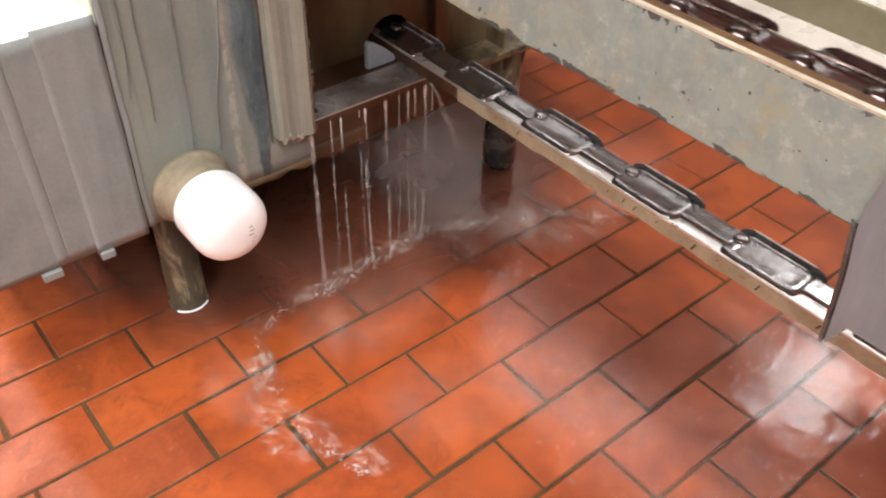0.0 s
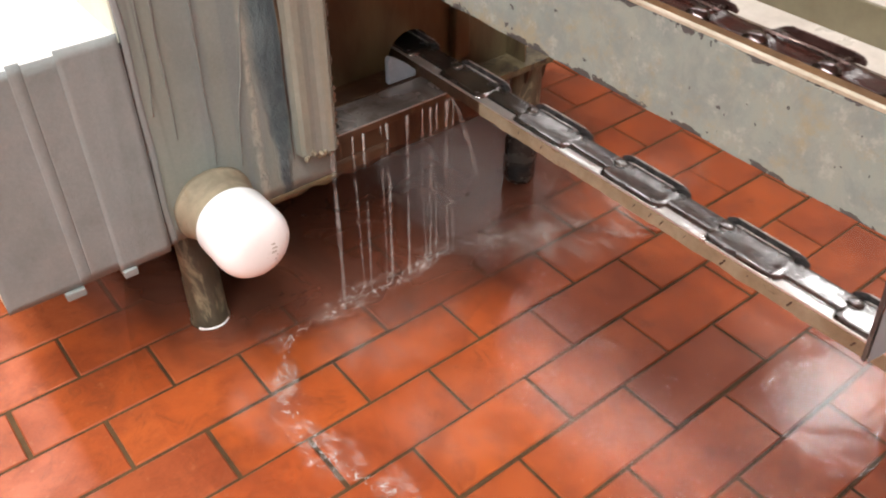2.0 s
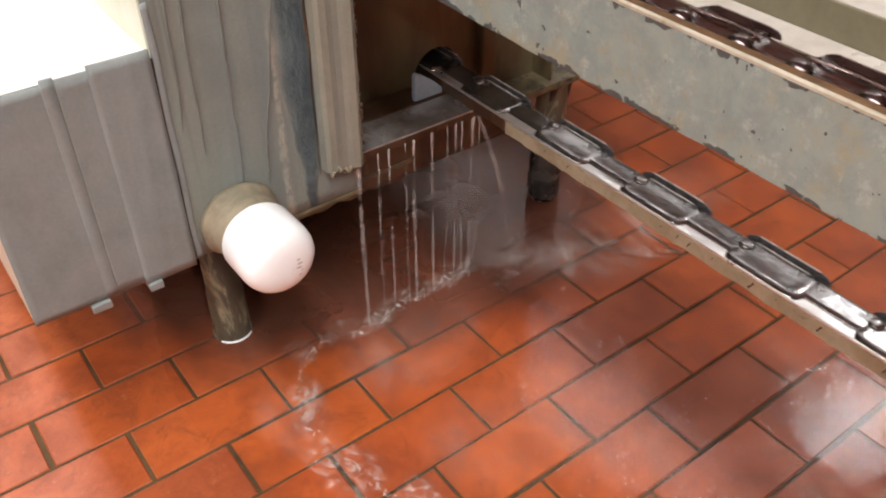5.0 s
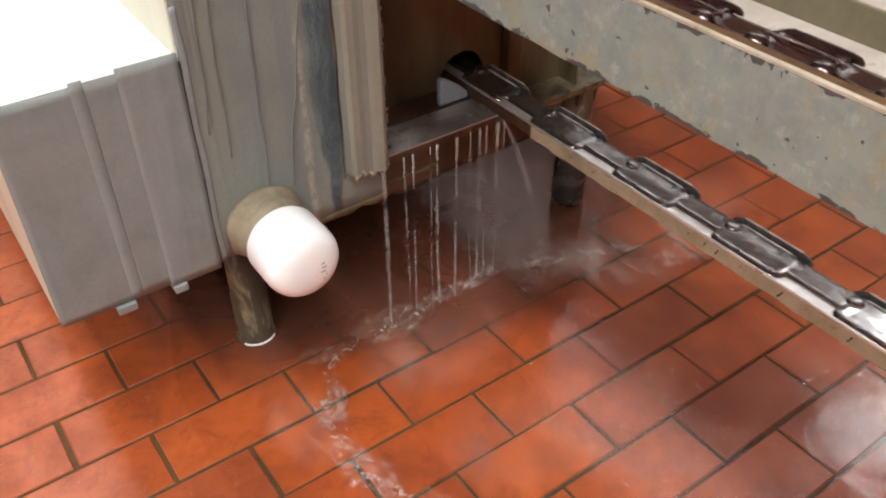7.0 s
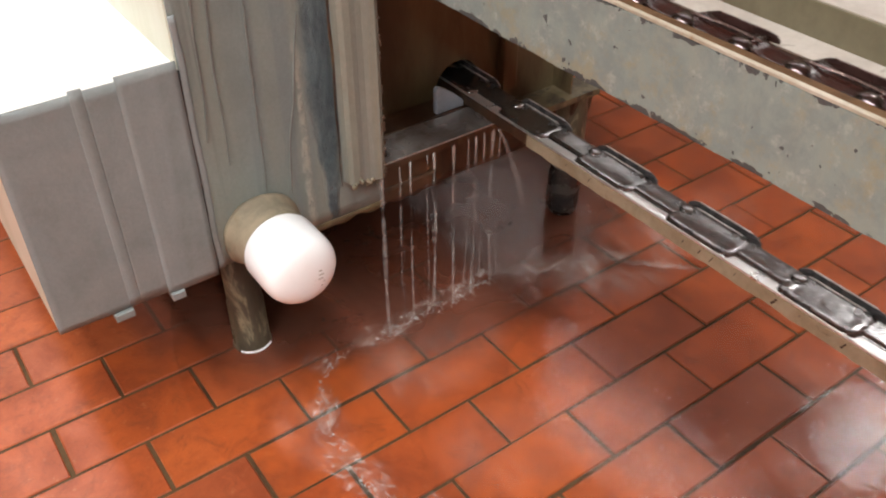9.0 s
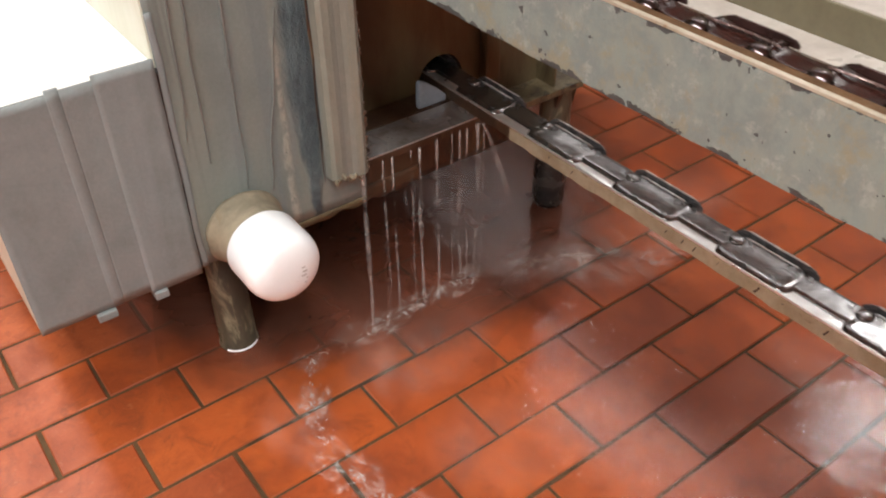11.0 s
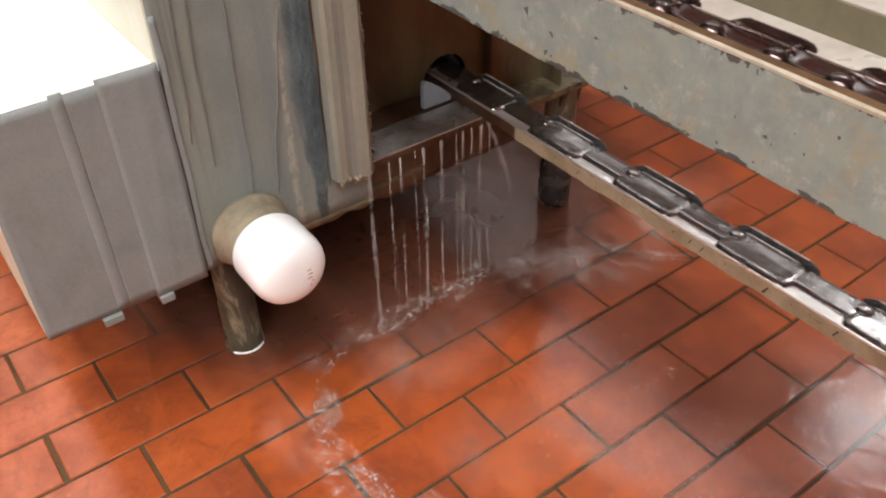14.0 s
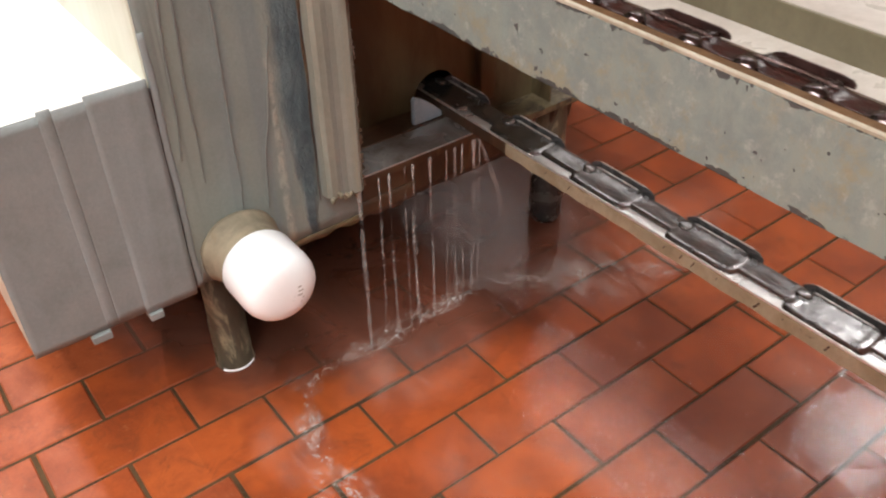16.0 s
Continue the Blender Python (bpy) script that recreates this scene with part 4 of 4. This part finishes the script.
def strand_bm(length, radius, wob, seed, thin=0.5, gap=0.0, lean=Vector((0, 0, 0))):
    """A falling thread of water, swelling and thinning on its way down."""
    bm = bmesh.new()
    n, sides = 46, 7
    rings = []
    for i in range(n + 1):
        k = i / n
        z = -length * k
        sway = Vector((noise.noise(Vector((seed, k * 1.5, 0))), noise.noise(Vector((seed, k * 1.5, 9))), 0)) * wob * (0.05 + 0.45 * k) + lean * k ** 0.7
        r = radius * (1 - 0.35 * k) * (0.55 + thin * abs(noise.noise(Vector((seed * 3.1, k * 3, 2))) * 1.6))
        if gap and noise.noise(Vector((seed * 1.7, k * 4, 5))) > gap:
            r *= 0.12
        ring = [bm.verts.new(sway + Vector((r * math.cos(2 * math.pi * j / sides), r * math.sin(2 * math.pi * j / sides), z))) for j in range(sides)]
        rings.append(ring)
    for a, b in zip(rings, rings[1:]):
        for j in range(sides):
            bm.faces.new((a[j], a[(j + 1) % sides], b[(j + 1) % sides], b[j]))
    bm.faces.new(rings[0])
    bm.faces.new(rings[-1])
    return bm


streams = []
M_TONGUE = suds_material("water_tongue", 0.30, 60, 0.32)
rf = random.Random(3)
# long faint threads from the corner strip and the tray: x, thickness, sway
FALLS = [(0.494, 0.0040, 0.010), (0.531, 0.0013, 0.014), (0.549, 0.0026, 0.010), (0.577, 0.0012, 0.016), (0.590, 0.0036, 0.012), (0.625, 0.0024, 0.012),
         (0.652, 0.0014, 0.016), (0.667, 0.0026, 0.014), (0.681, 0.0018, 0.012), (0.702, 0.0034, 0.012), (0.713, 0.0018, 0.010)]
for k, (x, r, wob) in enumerate(FALLS):
    top = 0.313 if k else 0.316
    s = thing("water_stream", (x, FACE - (0.012 if k == 0 else 0.006), top), "thin white stream of falling water", "water stream", "falling streams")
    part("thread", strand_bm(top - 0.004, r * 1.25, wob, 3.7 * k + 1, 0.8, 0.16 if k else 0.6), M_STREAM, s, "", True)
    if k % 3 == 1:
        part("thread", strand_bm(top - 0.02, r * 0.55, wob * 1.6, 5.3 * k + 40, 0.9, 0.05), M_STREAM, s, "", True)
    part("tongue", strand_bm(rf.uniform(0.012, 0.070), r * rf.uniform(0.8, 1.5), 0.006, 2.9 * k + 70, 0.6), M_TONGUE, s, "", True)
    streams.append(s)

# one thrown outwards from the end of the tray
splash = thing("water_stream", (0.708, FACE - 0.004, 0.312), "thin slanting stream thrown off the chain", "water stream", "falling streams")
for k in range(4):
    part("thread", strand_bm(0.305, 0.0022 - 0.0003 * k, 0.012, 11.0 + 7 * k, 0.9, 0.2, Vector((0.060 + 0.008 * k, -0.035 - 0.006 * k, 0))), M_STREAM, splash, "", True)

# line of suds where the water spreads, from beneath the track to the open floor
CURVE = [(1.02, 0.96), (0.95, 1.05), (0.85, 1.098), (0.75, 1.148), (0.674, 1.148), (0.586, 1.141), (0.496, 1.138), (0.424, 1.142), (0.371, 1.118), (0.337, 1.07), (0.313, 0.99), (0.316, 0.93), (0.33, 0.86), (0.35, 0.80)]


def suds_bm(a, b, count, spread, rng):
    """Threads and beads of suds lying between two points."""
    bm = bmesh.new()
    a, b = Vector((*a, 0)), Vector((*b, 0))
    along = (b - a).normalized()
    across = Vector((-along.y, along.x, 0))
    mid = (a + b) / 2
    for i in range(count):
        k = rng.random()
        off = rng.gauss(0, spread) + 0.010 * noise.noise(Vector((a.x * 7 + k * 3, a.y * 9, 2.0)))
        p = a.lerp(b, k) + across * off - mid
        heading = math.atan2(along.y, along.x) + rng.gauss(0, 0.85)
        length, r = rng.uniform(0.002, 0.013) * rng.choice((0.5, 0.7, 1.0, 1.3)), rng.uniform(0.00012, 0.00052) * (1.25 - min(1, abs(off) / (spread * 2.2)))
        n, rings = 7, []
        bend = rng.gauss(0, 0.5)
        for j in range(n + 1):
            t = j / n - 0.5
            h = heading + bend * t * 2
            c = p + Vector((math.cos(h), math.sin(h), 0)) * length * t
            rr = r * math.sqrt(max(0.02, 1 - (2 * t) ** 2)) * rng.uniform(0.7, 1.3)
            side = Vector((-math.sin(h), math.cos(h), 0))
            rings.append([bm.verts.new(c + side * rr * 1.7 * math.cos(q) + Vector((0, 0, max(0.0, rr * 0.5 * math.sin(q))))) for q in (0.0, 1.05, 2.09, 3.14)])
        for u, v in zip(rings, rings[1:]):
            for j in range(3):
                bm.faces.new((u[j], u[j + 1], v[j + 1], v[j]))
    return bm, mid


# arc at the leg's front, the water's bright rim painted white
bm = bmesh.new()
for i in range(28, 42):
    a0, a1 = 2 * math.pi * i / 48, 2 * math.pi * (i + 1) / 48
    quad = []
    for a, rr, z in ((a0, 0.0302, 0.0042), (a1, 0.0302, 0.0042), (a1, 0.0318, 0.0012), (a0, 0.0318, 0.0012)):
        quad.append(bm.verts.new((rr * math.cos(a), rr * math.sin(a), z)))
    bm.faces.new(quad)
bmesh.ops.remove_doubles(bm, verts=bm.verts, dist=0.0001)
ring = finish("water_ring", bm, M_PVC, None, "", True)
ring.location = (0.314, 1.250, 0.0030)
tagged(ring, "ring of water round the leg, its brightness painted white", "water ring")
rng = random.Random(5)
suds = []
for a, b in zip(CURVE, CURVE[1:]):
    d = (Vector(a) - Vector(b)).length
    bm, mid = suds_bm(a, b, int(rng.uniform(160, 620) * d) + 4, rng.uniform(0.004, 0.011), rng)
    s = finish("suds", bm, M_SUDS, None, "", True)
    s.location = (mid.x, mid.y, 0.0036)
    tagged(s, "drifting line of white suds on the water", "suds", "lines of suds")
    suds.append(s)

# milky films: suds mist, with reflected sheen of the wet floor painted in
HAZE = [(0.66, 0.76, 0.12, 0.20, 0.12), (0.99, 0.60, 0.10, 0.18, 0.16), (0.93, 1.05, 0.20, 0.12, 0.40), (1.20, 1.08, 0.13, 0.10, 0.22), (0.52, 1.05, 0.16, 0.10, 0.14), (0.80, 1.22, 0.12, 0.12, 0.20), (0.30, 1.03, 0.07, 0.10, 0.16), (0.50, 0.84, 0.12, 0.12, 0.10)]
hazes = []
rb = random.Random(8)
BANDS = []
for a, b in zip(CURVE, CURVE[1:]):
    turn = math.atan2(b[1] - a[1], b[0] - a[0])
    for k in range(2):
        q = rb.uniform(0.15, 0.85)
        BANDS.append((a[0] + (b[0] - a[0]) * q + rb.gauss(0, 0.011), a[1] + (b[1] - a[1]) * q + rb.gauss(0, 0.011), math.dist(a, b) * rb.uniform(0.35, 0.9),
                      rb.uniform(0.009, 0.034), rb.uniform(0.36, 0.70), turn + rb.gauss(0, 0.40)))
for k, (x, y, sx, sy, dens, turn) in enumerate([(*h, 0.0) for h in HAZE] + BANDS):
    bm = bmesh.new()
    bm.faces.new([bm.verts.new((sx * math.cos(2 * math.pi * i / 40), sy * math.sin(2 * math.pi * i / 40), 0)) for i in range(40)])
    h = finish("suds_sheen_film", bm, haze_material("painted_sheen_film", dens, 13, (sx, sy)) if sy > 0.05 else haze_material("wispy_suds", dens, 26 + 7 * (k % 5), (sx, sy), 0.46, 0.70, 0.02))
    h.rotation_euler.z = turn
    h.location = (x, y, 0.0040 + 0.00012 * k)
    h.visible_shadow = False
    tagged(h, "thin milky film of suds and painted sheen on wet tiles", "detergent film", "milky films")
    hazes.append(h)

# ---- floor tiles, piece by piece ----
JOINT = 0.0056


def tile_mesh():
    bm = box_bm(-(TX - JOINT) / 2, (TX - JOINT) / 2, -(TY - JOINT) / 2, (TY - JOINT) / 2, -0.02, 0, 0)
    top = [e for e in bm.edges if all(v.co.z > -0.001 for v in e.verts)]
    bmesh.ops.bevel(bm, geom=top, offset=0.0016, segments=1, affect="EDGES")
    me = bpy.data.meshes.new("tile")
    bm.to_mesh(me)
    bm.free()
    me.materials.append(M_TILE)
    return me


TILE = tile_mesh()
rt = random.Random(11)
rest_v, rest_f = [], []
for k in range(-58, 68):
    yc = LINE - (k + 0.5) * TY
    if not Y0 < yc < Y1:
        continue
    for n in range(-22, 24):
        xc = (n + 0.5) * TX + (TX / 2 if k % 2 else 0)
        if not X0 < xc < X1:
            continue
        dz, tx, ty = rt.uniform(-0.0006, 0.0004), rt.gauss(0, 0.0007), rt.gauss(0, 0.0004)
        if -0.40 < xc < 1.75 and 0.25 < yc < 2.05:
            t = new("tile", TILE)
            t.parent = floor
            t.location = (xc + tx, yc + ty, dz)
            t.rotation_euler = (rt.gauss(0, 0.0025), rt.gauss(0, 0.0018), rt.gauss(0, 0.0018))
        else:
            i = len(rest_v)
            w, h = (TX - JOINT) / 2, (TY - JOINT) / 2
            for dx, dy, z in ((-w, -h, -0.01), (w, -h, -0.01), (w, h, -0.01), (-w, h, -0.01), (-w, -h, 0), (w, -h, 0), (w, h, 0), (-w, h, 0)):
                rest_v.append((xc + tx + dx, yc + ty + dy, z + dz))
            rest_f += [(i + 4, i + 5, i + 6, i + 7), (i, i + 1, i + 5, i + 4), (i + 1, i + 2, i + 6, i + 5), (i + 2, i + 3, i + 7, i + 6), (i + 3, i, i + 4, i + 7)]
me = bpy.data.meshes.new("tile_field")
me.from_pydata(rest_v, [], rest_f)
me.materials.append(M_TILE)
field = new("tile_field", me)
field.parent = floor
tagged(field, kind="stuff")


# ---- what moves ----
def motions():
    times = [i * 0.5 for i in range(33)]
    # chains slide along their tracks at a steady pace
    walk(low_chain, [(t, pose(TRK + 0.0365, LOW_PHASE - 0.048 - 7 * LOW_PERIOD - LOW_SPEED * t, BEAD - 0.0200)) for t in times])
    walk(up_chain, [(t, pose(UX + 0.061, UP_PHASE - 37 * UP_PERIOD + UP_SPEED * t, 0.6800)) for t in times])
    quick = [i * 0.2 for i in range(81)]
    r = random.Random(21)
    for s in streams:
        at, turn, rows = s.location.copy(), r.uniform(0, 360), []
        for t in quick:
            turn += r.uniform(35, 80)
            rows.append((t, pose(at.x + r.gauss(0, 0.0012), at.y + r.gauss(0, 0.0012), at.z, 0, 0, turn)))
        walk(s, rows)
    at = splash.location.copy()
    walk(splash, [(t, pose(at.x, at.y, at.z, r.gauss(0, 1.5), r.gauss(0, 1.5), r.gauss(0, 9))) for t in quick])
    for s in suds:
        at, rows = s.location.copy(), []
        for t in quick:
            rows.append((t, pose(at.x + r.gauss(0, 0.005), at.y + r.gauss(0, 0.005), at.z, 0, 0, r.gauss(0, 5))))
        walk(s, rows)
    for s in hazes:
        at, turn, rows = s.location.copy(), math.degrees(s.rotation_euler.z), []
        for t in times:
            rows.append((t, pose(at.x + r.gauss(0, 0.006), at.y + r.gauss(0, 0.006), at.z, 0, 0, turn + r.gauss(0, 4))))
        walk(s, rows)
    walk(puddle, [(t, pose(0.80 + 0.02 * math.sin(t * 1.7), 1.08 + 0.02 * math.cos(t * 1.3), 0.0034)) for t in times])


motions()
